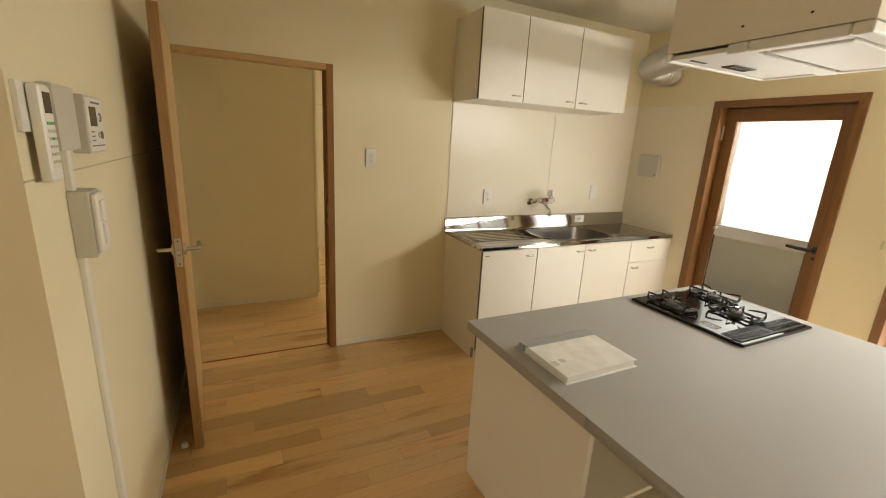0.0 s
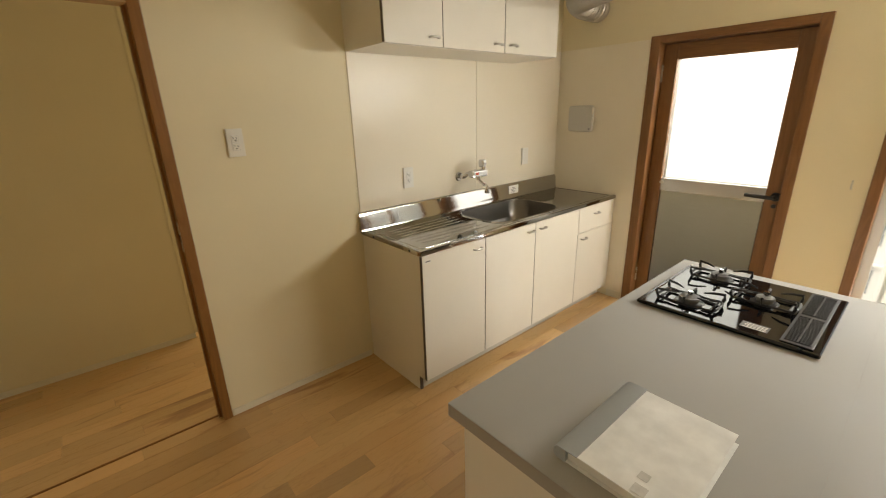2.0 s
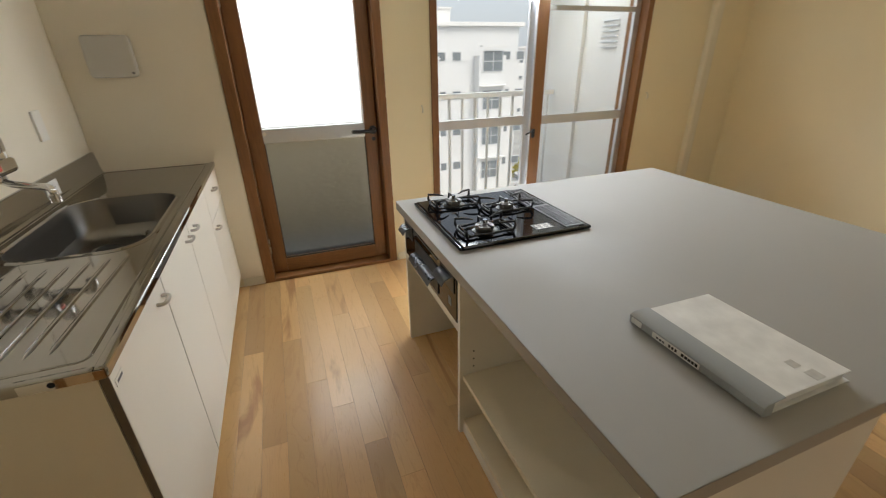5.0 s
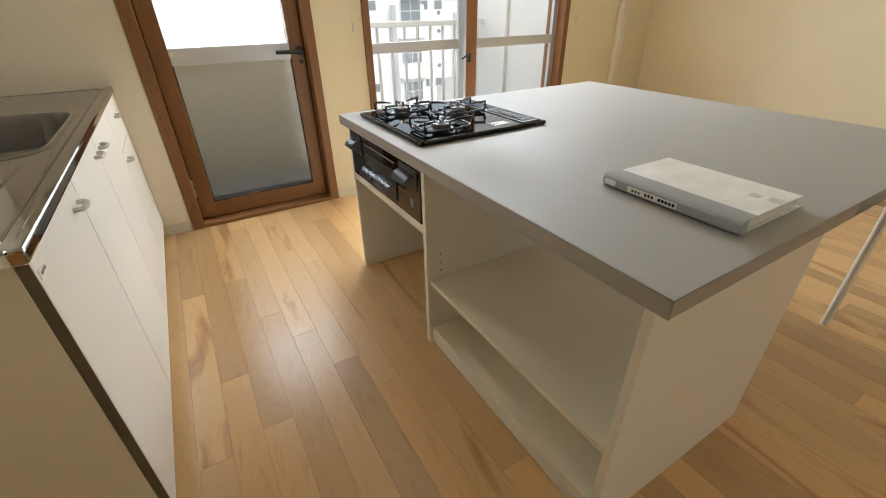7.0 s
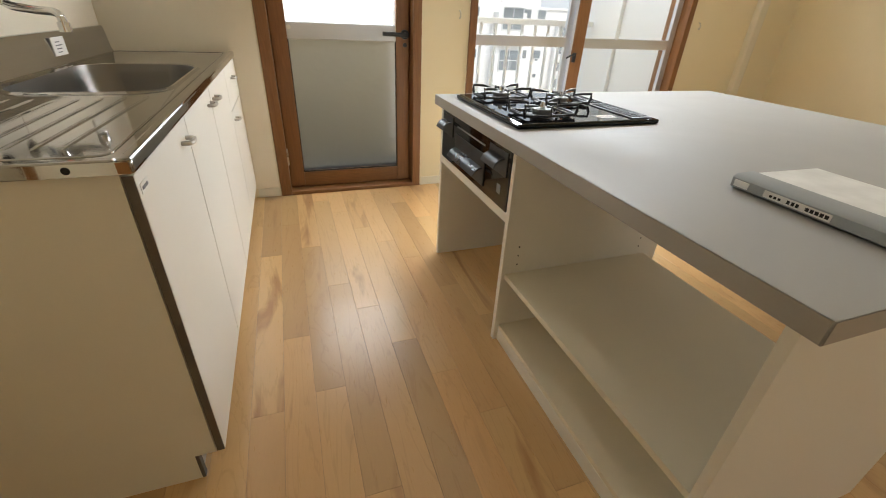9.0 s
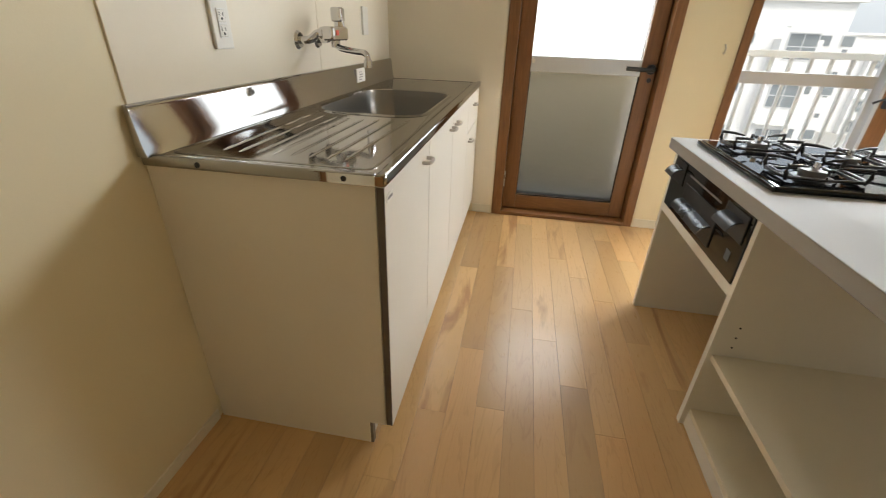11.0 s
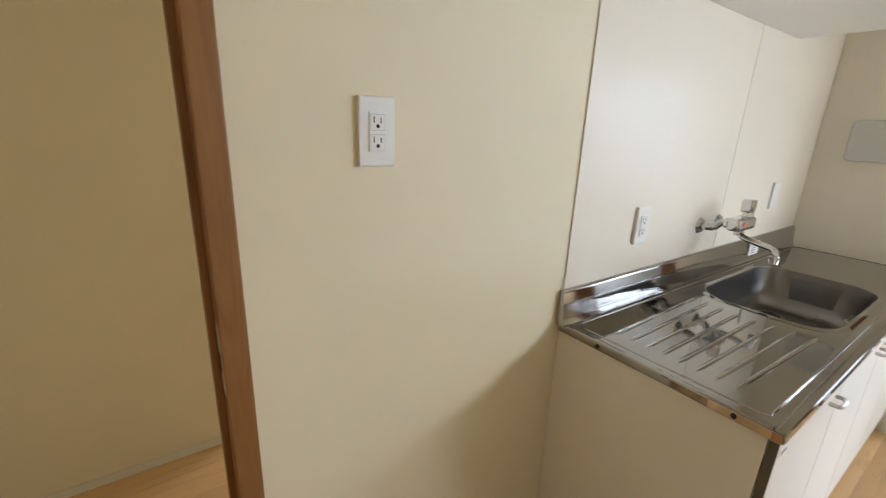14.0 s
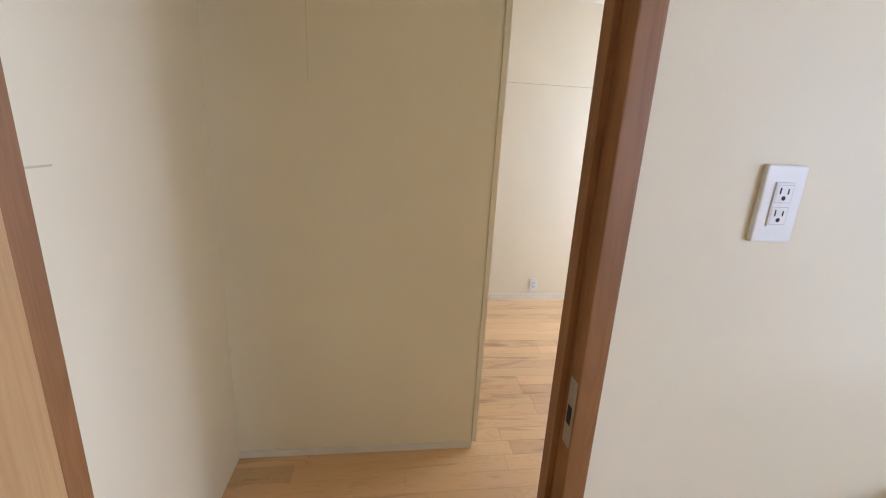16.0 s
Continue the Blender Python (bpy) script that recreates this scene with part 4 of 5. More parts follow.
part("spine_label", boxes((1.135, 1.255, 1.3608, 1.3622, IZ + 0.0085, IZ + 0.0215)), M_PAPER, sp, "white spine label")
for i in range(13):
    if i not in (3, 7):
        w = 0.0052 if i < 7 else 0.0062
        part("label_glyph", boxes((1.243 - i * 0.0082 - w, 1.243 - i * 0.0082, 1.3621, 1.3626, IZ + 0.0118, IZ + (0.0165 if i < 3 else 0.0185))), M_DARK, sp)
part("spine_window", boxes((1.288, 1.318, 1.3608, 1.3622, IZ + 0.0085, IZ + 0.0215)), M_SLEEVE, sp, "milky index window")

# ---- doorway frame and open hinged door ----
frame_1 = thing("door_frame_1", (0.26, N + 0.05, 0), "brown wooden frame of the hall doorway", "door frame", kind="structure")
part("jamb", boxes((DX1 - 0.042, DX1, N - 0.012, N + NT + 0.006, 0, DH), bevel=0.003), M_JAMB, frame_1)
part("jamb", boxes((DX0, DX0 + 0.040, N - 0.012, N + 0.038, 0, DH), bevel=0.003), M_JAMB, frame_1)
part("head", boxes((DX0 + 0.040, DX1 - 0.042, N - 0.012, N + NT + 0.006, DH - 0.035, DH), bevel=0.003), M_HEAD, frame_1, "pale wooden head")
part("stop", boxes((DX1 - 0.054, DX1 - 0.042, N + 0.032, N + NT + 0.006, 0, DH - 0.035)), M_JAMB, frame_1)
part("threshold", boxes((DX0 + 0.040, DX1 - 0.042, N + NT - 0.012, N + NT - 0.001, 0.0, 0.004), bevel=0.001), M_JAMB, frame_1)
part("strike_plate", boxes((DX1 - 0.0435, DX1 - 0.0415, N - 0.008, N + 0.018, 0.885, 1.015), bevel=0.0005), M_NICKEL, frame_1, "steel strike plate")
part("strike_hole", boxes((DX1 - 0.0442, DX1 - 0.0434, N - 0.002, N + 0.012, 0.927, 0.962)), M_DARK, frame_1)

HGX, HGY = -0.183, N - 0.016
door_1 = thing("door_1", (HGX, HGY, 0.0), "open flush door with light wood veneer and brown edges", "door", kind="structure", turn=-86.0)
LW, LT, LH = 0.785, 0.036, 1.88
part("leaf", boxes((0.0, LW - 0.004, 0.0035, LT - 0.0035, 0.008, LH - 0.004)), M_OAK, door_1, local=True)
part("leaf_face", boxes((0.0, LW, 0.0, 0.003, 0.008, LH)), M_OAK, door_1, local=True)
part("leaf_face", boxes((0.0, LW, LT - 0.003, LT, 0.008, LH)), M_OAK, door_1, local=True)
part("lock_edge", boxes((LW - 0.0035, LW + 0.001, 0.0032, LT - 0.0032, 0.008, LH), bevel=0.0005), M_EDGE, door_1, "brown edge band", local=True)
part("top_edge", boxes((0.0, LW - 0.004, 0.0032, LT - 0.0032, LH - 0.0038, LH)), M_EDGE, door_1, local=True)
HZ1 = 0.952
lp = part("latch_plate", boxes((LW + 0.0012, LW + 0.0032, 0.006, LT - 0.006, HZ1 - 0.06, HZ1 + 0.06), bevel=0.0006), M_NICKEL, door_1, "steel latch plate", local=True)
part("latch_bolt", boxes((LW + 0.003, LW + 0.011, 0.011, LT - 0.011, HZ1 - 0.012, HZ1 + 0.012), bevel=0.002), M_CHROME, lp, local=True)
for dz in (-0.048, 0.048):
    bm = bmesh.new()
    rod(bm, (LW + 0.003, LT / 2, HZ1 + dz), (LW + 0.0042, LT / 2, HZ1 + dz), 0.004, n=10)
    part("screw", bm, M_INK, lp, local=True)
for y0, s in ((0.0, -1), (LT, 1)):
    bm = bmesh.new()
    rod(bm, (LW - 0.055, y0, HZ1), (LW - 0.055, y0 + s * 0.009, HZ1), 0.026, 0.024, 20)
    ros = part("rose", bm, M_NICKEL, door_1, local=True)
    bm = bmesh.new()
    tube(bm, arc([(LW - 0.055, y0 + s * 0.008, HZ1), (LW - 0.055, y0 + s * 0.042, HZ1), (LW - 0.062, y0 + s * 0.054, HZ1), (LW - 0.085, y0 + s * 0.056, HZ1 + 0.001), (LW - 0.165, y0 + s * 0.054, HZ1)], 5), 0.009, 12)
    part("lever", bm, M_NICKEL, ros, "satin lever handle", local=True)
for z in (0.18, 1.66):
    bm = bmesh.new()
    rod(bm, (-0.004, -0.002, z - 0.045), (-0.004, -0.002, z + 0.045), 0.006, n=12)
    part("hinge", bm, M_NICKEL, door_1, local=True)

stop = thing("door_stop", (-0.17, 2.26, 0), "small grey rubber door stop on the floor", "door stop")
bm = bmesh.new()
rod(bm, (-0.175, 2.25, 0.0), (-0.175, 2.25, 0.022), 0.016, 0.012, 16)
part("stop_body", bm, M_GREYPL, stop)

# ---- balcony door ----
frame_2 = thing("door_frame_2", (E_ + 0.05, 1.88, 0), "brown wooden frame of the balcony door", "door frame", kind="structure")
FX0, FX1 = E_ - 0.012, E_ + 0.13
part("jamb", boxes((FX0, FX1, XD1 - 0.06, XD1, 0, XDH), bevel=0.004), M_BROWN, frame_2)
part("jamb", boxes((FX0, FX1, XD0, XD0 + 0.05, 0, XDH), bevel=0.004), M_BROWN, frame_2)
part("head", boxes((FX0, FX1, XD0 + 0.05, XD1 - 0.06, XDH - 0.045, XDH), bevel=0.004), M_BROWNH, frame_2)
part("sill", boxes((FX0, FX1, XD0 + 0.05, XD1 - 0.06, 0, 0.022), bevel=0.003), M_BROWNH, frame_2)
part("stop", boxes((E_ + 0.1135, FX1 - 0.001, XD0 + 0.05, XD1 - 0.06, XDH - 0.085, XDH - 0.046)), M_BROWNH, frame_2)
for y0, y1 in ((XD0 + 0.05, XD0 + 0.08), (XD1 - 0.09, XD1 - 0.06)):
    part("stop", boxes((E_ + 0.1135, FX1 - 0.001, y0, y1, 0.023, XDH - 0.086)), M_BROWN, frame_2)
door_2 = thing("door_2", (E_ + 0.05, 1.88, 0.02), "closed brown wooden balcony door with frosted glass panes", "door", kind="structure")
LX0, LX1 = E_ + 0.066, E_ + 0.112
A0, A1 = XD0 + 0.055, XD1 - 0.063           # leaf edges
G0, G1 = 1.576, 2.176                        # glass edges
part("stile", boxes((LX0, LX1, G1, A1, 0.026, XDH - 0.05), bevel=0.004), M_BROWN, door_2)
part("stile", boxes((LX0, LX1, A0, G0, 0.026, XDH - 0.05), bevel=0.004), M_BROWN, door_2)
part("top_rail", boxes((LX0, LX1, G0, G1, 1.700, XDH - 0.05), bevel=0.003), M_BROWNH, door_2)
part("bottom_rail", boxes((LX0, LX1, G0, G1, 0.026, 0.116), bevel=0.003), M_BROWNH, door_2)
part("middle_rail", boxes((LX0 + 0.004, LX1 - 0.004, G0, G1, 0.866, 0.950), bevel=0.004), M_ALU, door_2, "silver aluminium middle rail")
part("glazing_bead", boxes((LX0 + 0.006, LX0 + 0.016, G0, G0 + 0.005, 0.116, 0.866), (LX0 + 0.006, LX0 + 0.016, G1 - 0.005, G1, 0.116, 0.866), (LX0 + 0.006, LX0 + 0.016, G0 + 0.005, G1 - 0.005, 0.116, 0.123)), M_DARK, door_2, "black glazing gasket")
# dark bar added outside; it darkens the foot of the lower pane
part("dark_foot_bar", boxes((LX1 + 0.002, LX1 + 0.02, G0 - 0.02, G1 + 0.02, 0.03, 0.128), bevel=0.003), M_DARK, door_2, "dark bar outside the foot of the lower pane")
for z0, z1 in ((0.113, 0.865), (0.951, 1.699)):
    pane = part("pane", boxes((LX0 + 0.022, LX0 + 0.027, G0 + 0.001, G1 - 0.001, z0, z1)), M_FROST, door_2, "frosted hammered glass pane")
    pane.visible_shadow = False
bm = bmesh.new()
hz = 0.905
rod(bm, (LX0, 1.525, hz), (LX0 - 0.012, 1.525, hz), 0.026, 0.024, 20)
ros = part("rose", bm, M_BLACK, door_2, "black handle rose")
bm = bmesh.new()
tube(bm, arc([(LX0 - 0.01, 1.525, hz), (LX0 - 0.045, 1.527, hz), (LX0 - 0.055, 1.54, hz), (LX0 - 0.055, 1.665, hz + 0.004)], 5), 0.011, 12)
part("lever", bm, M_BLACK, ros, "black lever handle")
bm = bmesh.new()
rod(bm, (LX0, 1.525, hz - 0.055), (LX0 - 0.008, 1.525, hz - 0.055), 0.012, n=16)
part("lock", bm, M_BLACK, door_2)
bm = bmesh.new()
rod(bm, (LX0 + 0.004, 2.165, 0.925), (LX0 - 0.014, 2.165, 0.925), 0.010, 0.012, 14)
part("rail_screw", bm, M_WHITE, door_2)
for z in (0.22, 1.62):
    bm = bmesh.new()
    rod(bm, (LX0 - 0.006, A1 + 0.002, z - 0.05), (LX0 - 0.006, A1 + 0.002, z + 0.05), 0.007, n=12)
    part("hinge", bm, M_NICKEL, door_2)

# ---- sliding window ----
win = thing("window_1", (E_ + 0.05, 0.36, 0), "sliding window in a brown frame with silver sashes", "window", kind="structure")
part("window_frame", boxes((FX0, FX1 + 0.05, WN1 - 0.045, WN1, 0, WNH), bevel=0.003), M_BROWN, win)
part("window_frame", boxes((FX0, FX1 + 0.05, WN0, WN0 + 0.045, 0, WNH), bevel=0.003), M_BROWN, win)
part("window_head", boxes((FX0, FX1 + 0.05, WN0 + 0.045, WN1 - 0.045, WNH - 0.045, WNH), bevel=0.003), M_BROWNH, win)
part("window_sill", boxes((FX0, FX1 + 0.05, WN0 + 0.045, WN1 - 0.045, 0, 0.04), bevel=0.003), M_BROWNH, win)


def sash(x0, y0, y1, wood_side, bar):
    """One sliding sash: aluminium outside, one inner stile clad in brown."""
    x1 = x0 + 0.034
    z0, z1 = 0.04, WNH - 0.045
    s = part("sash", boxes((x0 + 0.006, x1, y0, y0 + 0.045, z0, z1), (x0 + 0.006, x1, y1 - 0.045, y1, z0, z1), (x0 + 0.006, x1, y0 + 0.045, y1 - 0.045, z0, z0 + 0.06), (x0 + 0.006, x1, y0 + 0.045, y1 - 0.045, z1 - 0.045, z1), (x0 + 0.006, x1, y0 + 0.045, y1 - 0.045, 0.856, 0.918), bevel=0.002), M_ALU, win, "silver aluminium sash")
    if wood_side:
        a, b = (y1 - 0.085, y1) if wood_side > 0 else (y0, y0 + 0.047)
        part("stile_cladding", boxes((x0 - 0.004, x0 + 0.006, a, b, z0, z1), bevel=0.002), M_BROWN, s, "brown wooden stile")
    if bar:
        part("upper_bar", boxes((x0 + 0.004, x1, y0 + 0.045, y1 - 0.045, 1.586, 1.616), bevel=0.002), M_ALU, s)
    for za, zb in ((z0 + 0.06, 0.856), (0.918, z1 - 0.045)):
        p = part("pane", boxes((x0 + 0.018, x0 + 0.022, y0 + 0.045, y1 - 0.045, za, zb)), M_GLASS, s, "clear glass pane", smooth=0)
        p.visible_shadow = False
    return s


sash(E_ + 0.105, 0.358, WN1 - 0.045, 0, False)
s2 = sash(E_ + 0.058, WN0 + 0.045, 0.373, 1, True)
bm = bmesh.new()
box(bm, E_ + 0.034, E_ + 0.054, 0.348, 0.368, 0.77, 0.83, bevel=0.004)
tube(bm, arc([(E_ + 0.042, 0.358, 0.815), (E_ + 0.030, 0.373, 0.82), (E_ + 0.026, 0.403, 0.81), (E_ + 0.036, 0.423, 0.795)], 4), 0.006, 8)
part("crescent_lock", bm, M_BLACK, win, "dark crescent lock")
for y in (1.215, -0.60):
    hk = thing("curtain_hook", (E_, y, 1.02), "small cream curtain tie hook on the wall", "hook")
    bm = bmesh.new()
    tube(bm, arc([(E_, y, 1.04), (E_ - 0.012, y, 1.035), (E_ - 0.018, y, 1.015), (E_ - 0.012, y, 1.0), (E_ - 0.006, y, 1.004)], 4), 0.004, 8)
    part("hook", bm, M_GREYPL, hk)

# ---- intercom wall ----
rem = thing("remote_control", (W, 1.35, 1.43), "white air conditioner remote in a wall holder", "remote control")
part("holder", boxes((W, W + 0.010, 1.318, 1.372, 1.425, 1.518), bevel=0.002), M_WHITE, rem)
bm = bmesh.new()
box(bm, W + 0.011, W + 0.033, 1.346, 1.404, 1.328, 1.517, bevel=0.009, seg=3)
rb = part("remote_body", bm, M_WHITE, rem)
RX = W + 0.033
part("display", boxes((RX - 0.0005, RX + 0.001, 1.357, 1.393, 1.462, 1.502), bevel=0.0004), M_SCREEN, rb, "grey display")
for r_ in range(6):
    for c in range(3):
        part("button", boxes((RX - 0.0005, RX + 0.0018, 1.357 + c * 0.013, 1.366 + c * 0.013, 1.365 + r_ * 0.015, 1.371 + r_ * 0.015), bevel=0.0006), M_GREEN if (r_ == 5 or (r_ == 3 and c == 1)) else M_GREYPL, rb)
cov = thing("blank_box", (W, 1.50, 1.45), "flat cream blank wall box", "wall box")
part("box_cover", boxes((W, W + 0.03, 1.428, 1.558, 1.385, 1.525), bevel=0.006), M_GREYPL, cov)
ctl = thing("bath_controller", (W, 1.633, 1.443), "cream water heater control panel with a display", "control panel")
cb = part("controller_body", boxes((W, W + 0.036, 1.598, 1.743, 1.373, 1.515), bevel=0.004), M_GREYPL, ctl)
CX = W + 0.036
part("face", boxes((CX - 0.0005, CX + 0.002, 1.604, 1.737, 1.378, 1.510), bevel=0.001), M_WHITE, cb)
part("display", boxes((CX + 0.0015, CX + 0.003, 1.623, 1.680, 1.440, 1.488), bevel=0.0006), M_SCREEN, cb, "dark display")
for y, z, r_, m_ in ((1.708, 1.463, 0.012, M_GREEN), (1.708, 1.418, 0.011, M_RED), (1.683, 1.418, 0.008, M_GREYPL), (1.693, 1.463, 0.008, M_WHITE)):
    bm = bmesh.new()
    rod(bm, (CX + 0.001, y, z), (CX + 0.0045, y, z), r_, r_ * 0.9, 16)
    part("button", bm, M_INK if m_ in (M_GREEN, M_RED) else m_, cb)
for k in range(3):
    part("print_line", boxes((CX + 0.0017, CX + 0.0026, 1.618, 1.648, 1.403 + 0.011 * k, 1.406 + 0.011 * k)), M_INK, cb)
part("print_line", boxes((CX + 0.0017, CX + 0.0026, 1.613, 1.728, 1.390, 1.393)), M_INK, cb)
part("maker_line", boxes((CX + 0.0017, CX + 0.0026, 1.643, 1.723, 1.496, 1.501)), M_INK, cb)
sw = thing("light_switch", (W, 1.546, 1.21), "white surface-mounted double light switch", "light switch")
part("switch_box", boxes((W, W + 0.042, 1.501, 1.586, 1.128, 1.29), bevel=0.004), M_GREYPL, sw)
fp = part("switch_plate", boxes((W + 0.042, W + 0.054, 1.507, 1.580, 1.136, 1.284), bevel=0.005), M_WHITE, sw)
for z0 in (1.157, 1.213):
    part("rocker", boxes((W + 0.0535, W + 0.0585, 1.528, 1.561, z0, z0 + 0.052), bevel=0.002), M_WHITE, fp)
for z0, z1, nm in ((0.0, 1.128, "cable_cover"), (1.29, 1.385, "cable_cover")):
    cc = thing(nm, (W, 1.513, z0), "white plastic cable cover running up the wall", "cable cover")
    part("cover", boxes((W, W + 0.014, 1.508, 1.536, z0, z1), bevel=0.003), M_WHITE, cc)

# ---- outside: balcony, the block across, ground ----
structure("balcony_floor", boxes((E_ + 0.20, 4.5, -0.62, 4.5, -0.25, -0.1)), M_BALCF, "dark grey concrete balcony floor", "balcony")
rail = thing("balcony_railing", (4.4, 0.4, -0.1), "white metal balcony railing with upright bars", "railing")
RXX = 4.4
part("top_rail", boxes((RXX - 0.03, RXX + 0.03, -0.48, 1.345, 0.965, 1.01), bevel=0.004), M_RAILING, rail)
part("bottom_rail", boxes((RXX - 0.02, RXX + 0.02, -0.48, 1.345, -0.02, 0.02), bevel=0.003), M_RAILING, rail)
for k in range(14):
    y = -0.43 + k * 0.13
    part("bar", boxes((RXX - 0.008, RXX + 0.008, y - 0.011, y + 0.011, 0.02, 0.965)), M_RAILING, rail)
for y in (-0.475, 1.3):
    part("post", boxes((RXX - 0.02, RXX + 0.02, y - 0.02, y + 0.02, -0.1, -0.02), bevel=0.002), M_RAILING, rail)
parapet = structure("balcony_parapet", boxes((4.34, 4.46, 1.35, 4.5, -0.1, 1.0), bevel=0.004), M_BALC, "grey concrete balcony parapet", "parapet")
store = thing("balcony_partition", (4.0, -0.46, -0.1), "white painted balcony side wall with a louvred vent", "partition")
PWY = -0.50
part("side_wall", boxes((E_ + 0.20, 4.55, PWY - 0.10, PWY, -0.1, 2.7)), M_CONC, store)
part("rib", boxes((4.02, 4.06, PWY, PWY + 0.035, -0.1, 2.7), bevel=0.004), M_CONC, store)
for k in range(6):
    part("louvre", boxes((3.62, 3.80, PWY + 0.0005, PWY + 0.016, 1.36 + k * 0.038, 1.369 + k * 0.038), bevel=0.002), M_ALU, store)
part("wall_cap", boxes((4.551, 4.60, PWY - 0.11, PWY + 0.01, -0.1, 2.7), bevel=0.004), M_CONC, store)

GZ = -10.4
structure("ground", boxes((4.9, 900, -700, 700, GZ - 0.5, GZ)), M_GROUND, "pale paved yard and distant ground", "ground")


def apartment_block(x, y0, y1, top, storeys, pitch, bays, label):
    """A white housing block; its long side faces -x, with stair bays standing proud."""
    th = thing("apartment_building", (x + 5, (y0 + y1) / 2, GZ), label, "building")
    wall_b = part("wall", boxes((x, x + 10, y0, y1, GZ, top)), M_FACADE, th, smooth=0)
    part("roof", boxes((x - 0.35, x + 10.35, y0 - 0.3, y1 + 0.3, top, top + 0.28), bevel=0.03), M_CONC, th, smooth=0)
    for by in bays:
        part("stair_bay", boxes((x - 0.9, x, by - 1.15, by + 1.15, GZ, top - 2.0)), M_FACADE, th, smooth=0)
    for s in range(storeys):
        z = top - 2.05 - s * pitch
        for by in bays:
            # a small pair of windows to the south side of each bay, one wide window in the bay
            zb = z - (0.35 if by == bays[0] else 1.15)
            if zb - 0.7 > GZ:
                w = part("window", boxes((x - 0.96, x - 0.9, by - 0.85, by + 0.85, zb - 0.75, zb + 0.75)), M_FFRAME, th, smooth=0)
                for a, b in ((-0.78, -0.03), (0.03, 0.78)):
                    part("pane", boxes((x - 0.975, x - 0.955, by + a, by + b, zb + 0.03, zb + 0.68)), M_FWIN, w, smooth=0)
                    part("pane", boxes((x - 0.975, x - 0.955, by + a, by + b, zb - 0.68, zb - 0.03)), M_FWIN, w, smooth=0)
                part("awning", boxes((x - 1.35, x - 0.9, by - 1.12, by + 1.12, zb + 1.0, zb + 1.08)), M_CONC, w, smooth=0)
            for dy in (-1.62, -2.88):
                if z - 0.3 > GZ:
                    w = part("window", boxes((x - 0.05, x, by + dy - 0.38, by + dy + 0.38, z - 0.32, z + 0.36)), M_FFRAME, th, smooth=0)
                    part("pane", boxes((x - 0.065, x - 0.045, by + dy - 0.31, by + dy + 0.31, z - 0.26, z + 0.30)), M_FWIN, w, smooth=0)
    for ry in (y0 + 6.2, y0 + 9.5, y0 + 19.0):
        part("roof_tank", boxes((x + 1.0, x + 2.6, ry - 0.8, ry + 0.8, top + 0.28, top + 1.2), (x + 0.9, x + 2.7, ry - 0.95, ry + 0.95, top + 1.2, top + 1.32)), M_CONC, th, smooth=0)
    return th


apartment_block(33.0, -16.6, 22.0, 3.25, 5, 2.78, (-13.93, -8.4, -2.9, 2.6, 8.1, 13.6), "white five-storey apartment building across the yard")
apartment_block(72.0, -75.0, -24.0, 2.2, 5, 2.78, (-30.0, -37.0, -44.0, -51.0, -58.0), "pale far apartment building behind the first")


def tree(x, y, h, mat, seed, spread=1.6):
    rng = random.Random(seed)
    th = thing("tree", (x, y, GZ), "leafy tree beside the car park" if mat is M_LEAF else "yellow-green bush beside the car park", "tree", "trees in the yard")
    bm = bmesh.new()
    tube(bm, arc([(x, y, GZ), (x + 0.05, y, GZ + h * 0.3), (x + 0.1, y + 0.1, GZ + h * 0.7)], 4), 0.12, 8, radii=[0.16 - 0.014 * i for i in range(9)])
    for k in range(6):
        a = rng.uniform(0, 6.28)
        z = GZ + h * rng.uniform(0.3, 0.65)
        rod(bm, (x, y, z), (x + math.cos(a) * spread * 0.7, y + math.sin(a) * spread * 0.7, z + h * 0.2), 0.05, 0.015, 6)
    part("trunk", bm, M_BARK, th)
    verts, faces = [], []
    for k in range(900):
        a, u = rng.uniform(0, 6.28), rng.random() ** 0.5
        zz = rng.uniform(0.2, 1.0)
        rad = spread * u * (1.15 - abs(zz - 0.5) * 1.3) * rng.uniform(0.7, 1.2)
        c = Vector((x + rad * math.cos(a), y + rad * math.sin(a), GZ + h * zz))
        q = Euler((rng.uniform(0, 6), rng.uniform(0, 6), rng.uniform(0, 6))).to_matrix()
        s = rng.uniform(0.10, 0.24)
        i = len(verts)
        verts += [c + q @ Vector(v) * s for v in ((-1, 0, 0), (0, -0.5, 0.1), (1, 0, 0), (0, 0.5, 0.1))]
        faces.append((i, i + 1, i + 2, i + 3))
    me = bpy.data.meshes.new("crown")
    me.from_pydata(verts, [], faces)
    me.materials.append(mat)
    ob = new("crown", me)
    ob.matrix_basis = BASE[th.name]
    ob.parent = th
    me.transform(BASE[th.name])
    ob.matrix_basis = Matrix.Identity(4)
    return th


tree(31.5, -18.6, 2.2, M_LEAF2, 3, 1.5)
tree(36.0, -20.0, 2.6, M_LEAF2, 4, 1.4)
for i, (x, y, h) in enumerate(((95, -52, 11), (98, -60, 11.6), (96, -45, 10.8), (99, -70, 11.8), (97, -38, 11))):
    tree(x, y, h, M_LEAF, 10 + i, 4.0)


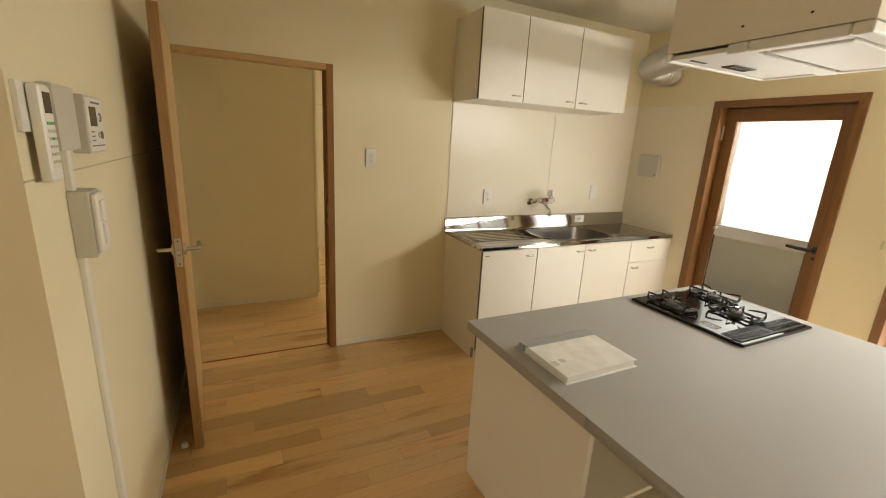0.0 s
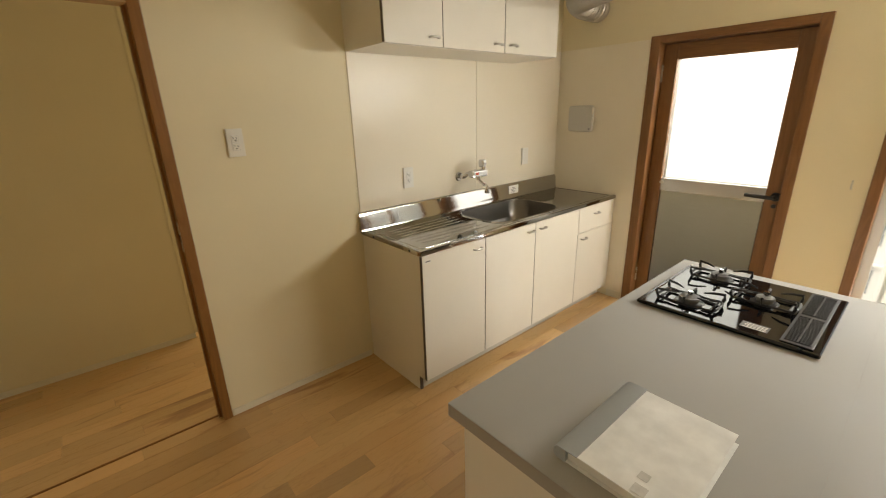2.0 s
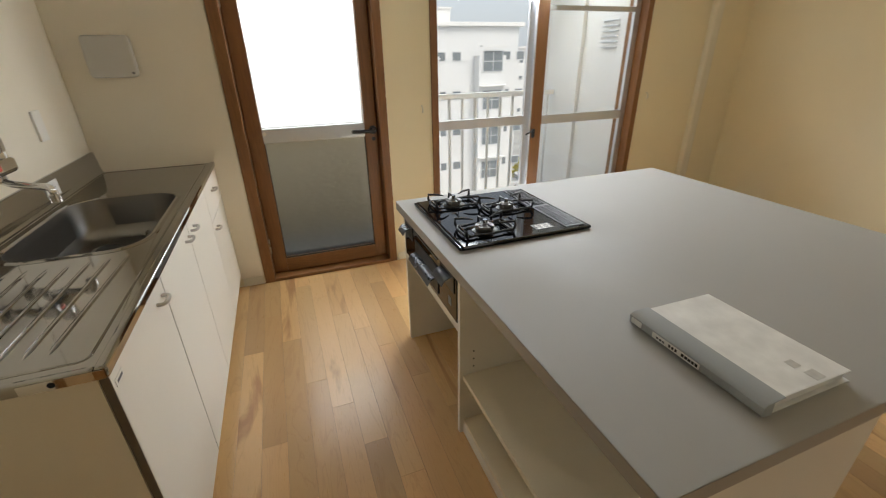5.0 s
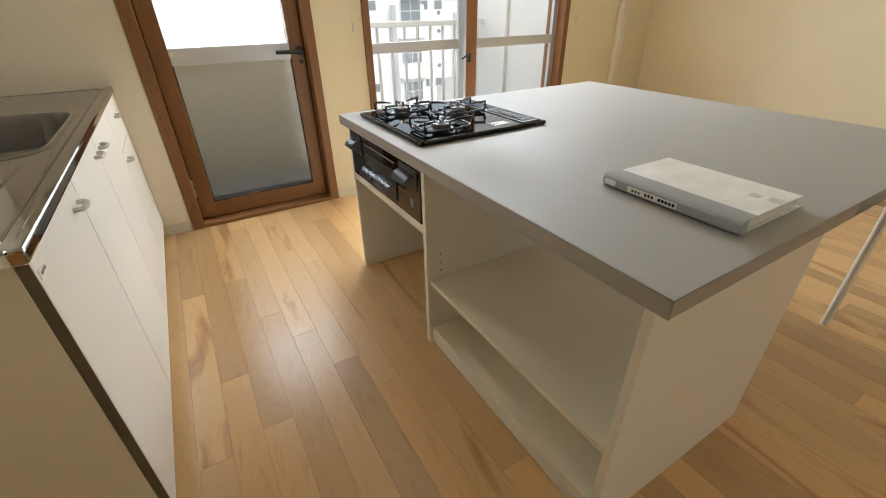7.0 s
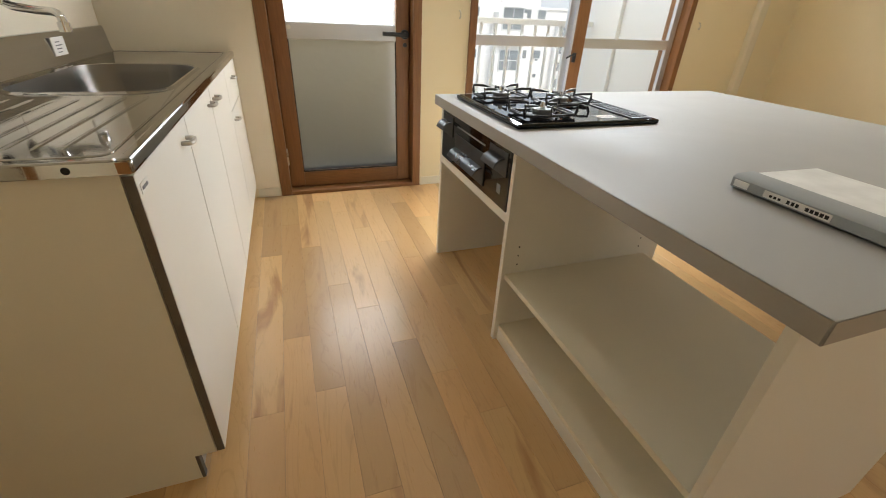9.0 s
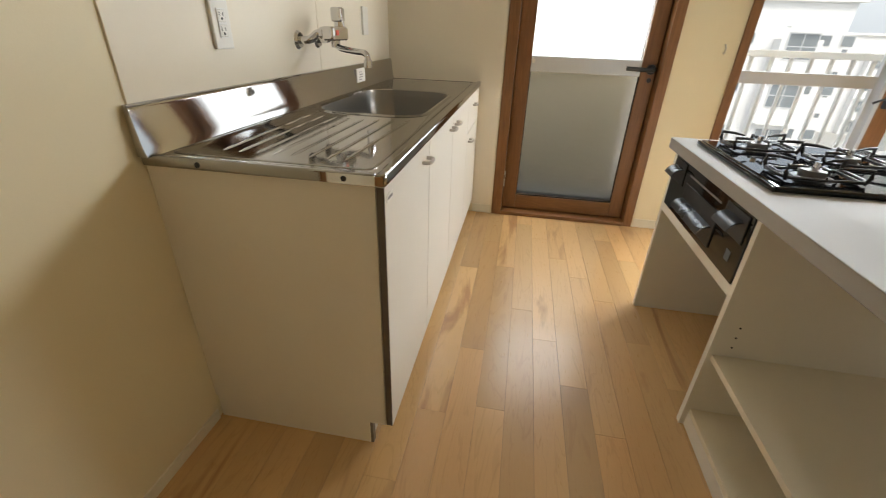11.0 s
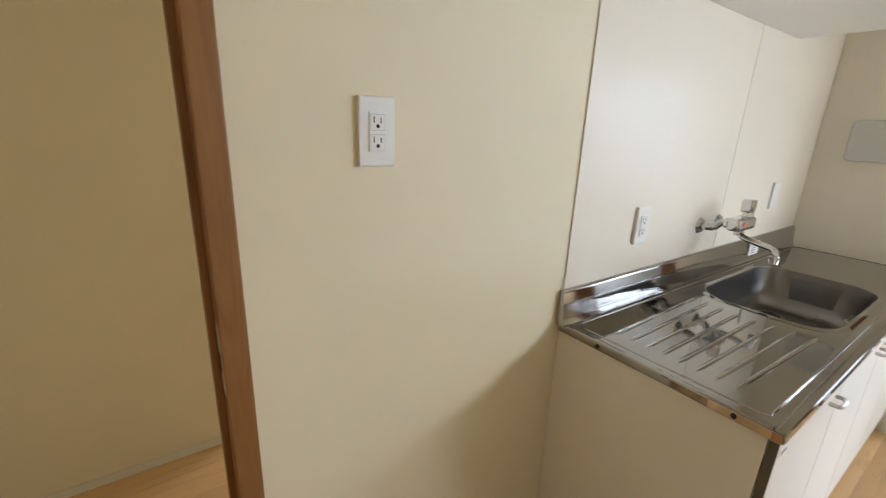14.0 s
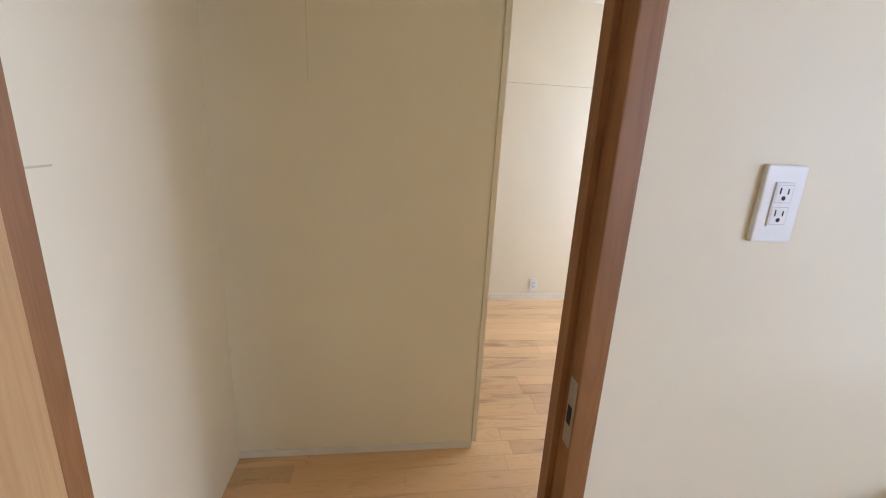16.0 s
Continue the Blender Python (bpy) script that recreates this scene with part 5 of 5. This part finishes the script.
def parked_car(x, y, turn):
    th = thing("car", (x, y, GZ), "white small car parked in the yard", "car", turn=turn)
    bm = bmesh.new()
    box(bm, -1.7, 1.7, -0.74, 0.74, 0.3, 0.85, bevel=0.12, seg=3)
    part("body", bm, M_CAR, th, local=True)
    bm = bmesh.new()
    box(bm, -1.45, 0.85, -0.66, 0.66, 0.84, 1.5, bevel=0.16, seg=3)
    part("cabin", bm, M_CAR, th, local=True)
    part("side_window", boxes((-1.2, 0.6, -0.672, -0.655, 0.95, 1.32), bevel=0.005), M_FWIN, th, local=True)
    part("side_window", boxes((-1.2, 0.6, 0.655, 0.672, 0.95, 1.32), bevel=0.005), M_FWIN, th, local=True)
    part("windscreen", boxes((0.845, 0.86, -0.52, 0.52, 0.95, 1.34), bevel=0.004), M_FWIN, th, local=True)
    part("rear_window", boxes((-1.462, -1.445, -0.52, 0.52, 0.98, 1.34), bevel=0.004), M_FWIN, th, local=True)
    for wx in (-1.1, 1.1):
        for wy in (-0.68, 0.68):
            bm = bmesh.new()
            rod(bm, (wx, wy - 0.09, 0.3), (wx, wy + 0.09, 0.3), 0.3, n=20)
            w = part("tyre", bm, M_TYRE, th, local=True)
            bm = bmesh.new()
            rod(bm, (wx, wy - 0.094, 0.3), (wx, wy + 0.094, 0.3), 0.18, n=16)
            part("rim", bm, M_ALU, w, local=True)


parked_car(34.5, -18.9, 80)

# ---- floor: planks along x, the kitchen's as single pieces ----
floor = structure("floor", boxes((-3.0, E_, S, 6.0, -0.12, -0.004)), M_JOINT, "light maple plank floor with darker heartwood streaks", "floor")
PWID = 0.0905
PLANK_MESH = {}


def plank_geometry(length, width, ox=0.0, oy=0.0):
    g, zt, zb = 0.0003, 0.0, -0.0045
    v = []
    for e, z in ((g, zb), (g, zt - 0.0003), (g + 0.0005, zt)):
        v += [(ox + e, oy + e, z), (ox + length - e, oy + e, z), (ox + length - e, oy + width - e, z), (ox + e, oy + width - e, z)]
    f = [(8, 9, 10, 11)]
    for r0 in (0, 4):
        for k in range(4):
            f.append((r0 + k, r0 + (k + 1) % 4, r0 + 4 + (k + 1) % 4, r0 + 4 + k))
    return v, f


def plank_mesh(length, mat):
    key = (round(length, 3), mat.name)
    if key not in PLANK_MESH:
        me = bpy.data.meshes.new("plank")
        v, f = plank_geometry(length, PWID)
        me.from_pydata(v, [], f)
        me.materials.append(mat)
        PLANK_MESH[key] = me
    return PLANK_MESH[key]


rng = random.Random(7)
PLEN = 0.925
rest_v, rest_f = [], []
# where the boards of a row end, for the rows beside the sink; boards with a look of their own
ENDS = {42: 1.412, 41: 1.660, 40: 1.975, 39: 1.705, 38: 1.345, 37: 2.083, 36: 1.855, 35: 1.675, 34: 1.489, 33: 1.217, 32: 1.915}
HEARTY = {(39, 3), (32, 3), (34, 1), (41, 2), (42, 0), (36, 0)}
ROSY = {(38, 1), (35, 1), (36, 3), (35, 2), (37, 3), (40, 0), (33, 1), (42, 1)}


def plank_row(row, y, x0, x1, single_from, single_to):
    """One row of boards of equal length from x0 to x1."""
    x = ENDS[row] if row in ENDS else rng.uniform(0, PLEN)
    while x > x0:
        x -= PLEN
    while x < x1 - 0.02:
        a, b = max(x, x0), min(x + PLEN, x1)
        if b - a > 0.01:
            if single_from <= y <= single_to and a >= W - 0.01:
                key = (row, round((x + 0.45) / PLEN)) if row in ENDS else None
                if key is None:
                    mat = rng.choice((M_PLANK, M_PLANK, M_PLANK, M_PLANK_ROSY, M_PLANK_HEART))
                else:
                    mat = M_PLANK_HEART if key in HEARTY else M_PLANK_ROSY if key in ROSY else M_PLANK
                ob = new("plank", plank_mesh(b - a, mat))
                ob.parent = floor
                ob.location = (a, y, 0)
            else:
                v, f = plank_geometry(b - a, PWID, a, y)
                k = len(rest_v)
                rest_v.extend(v)
                rest_f.extend(tuple(i + k for i in q) for q in f)
        x += PLEN


row, y = 0, 2.239 - 40 * PWID
while y < N + 0.07:
    if y > S - 0.1:
        left = W - 0.001 if y > YE - 0.02 else -3.0
        if left < W - 0.1:
            plank_row(-1, y, left, W, 9, 9)
        plank_row(row, y, W, E_, -0.6, 3.1)
    y += PWID
    row += 1
while y < 5.82:
    plank_row(-1, y, -0.44, E_, 9, 9)
    y += PWID
me = bpy.data.meshes.new("planks")
me.from_pydata(rest_v, [], rest_f)
me.materials.append(M_PLANKS)
more = new("planks", me)
more.parent = floor
tagged(more, kind="stuff")
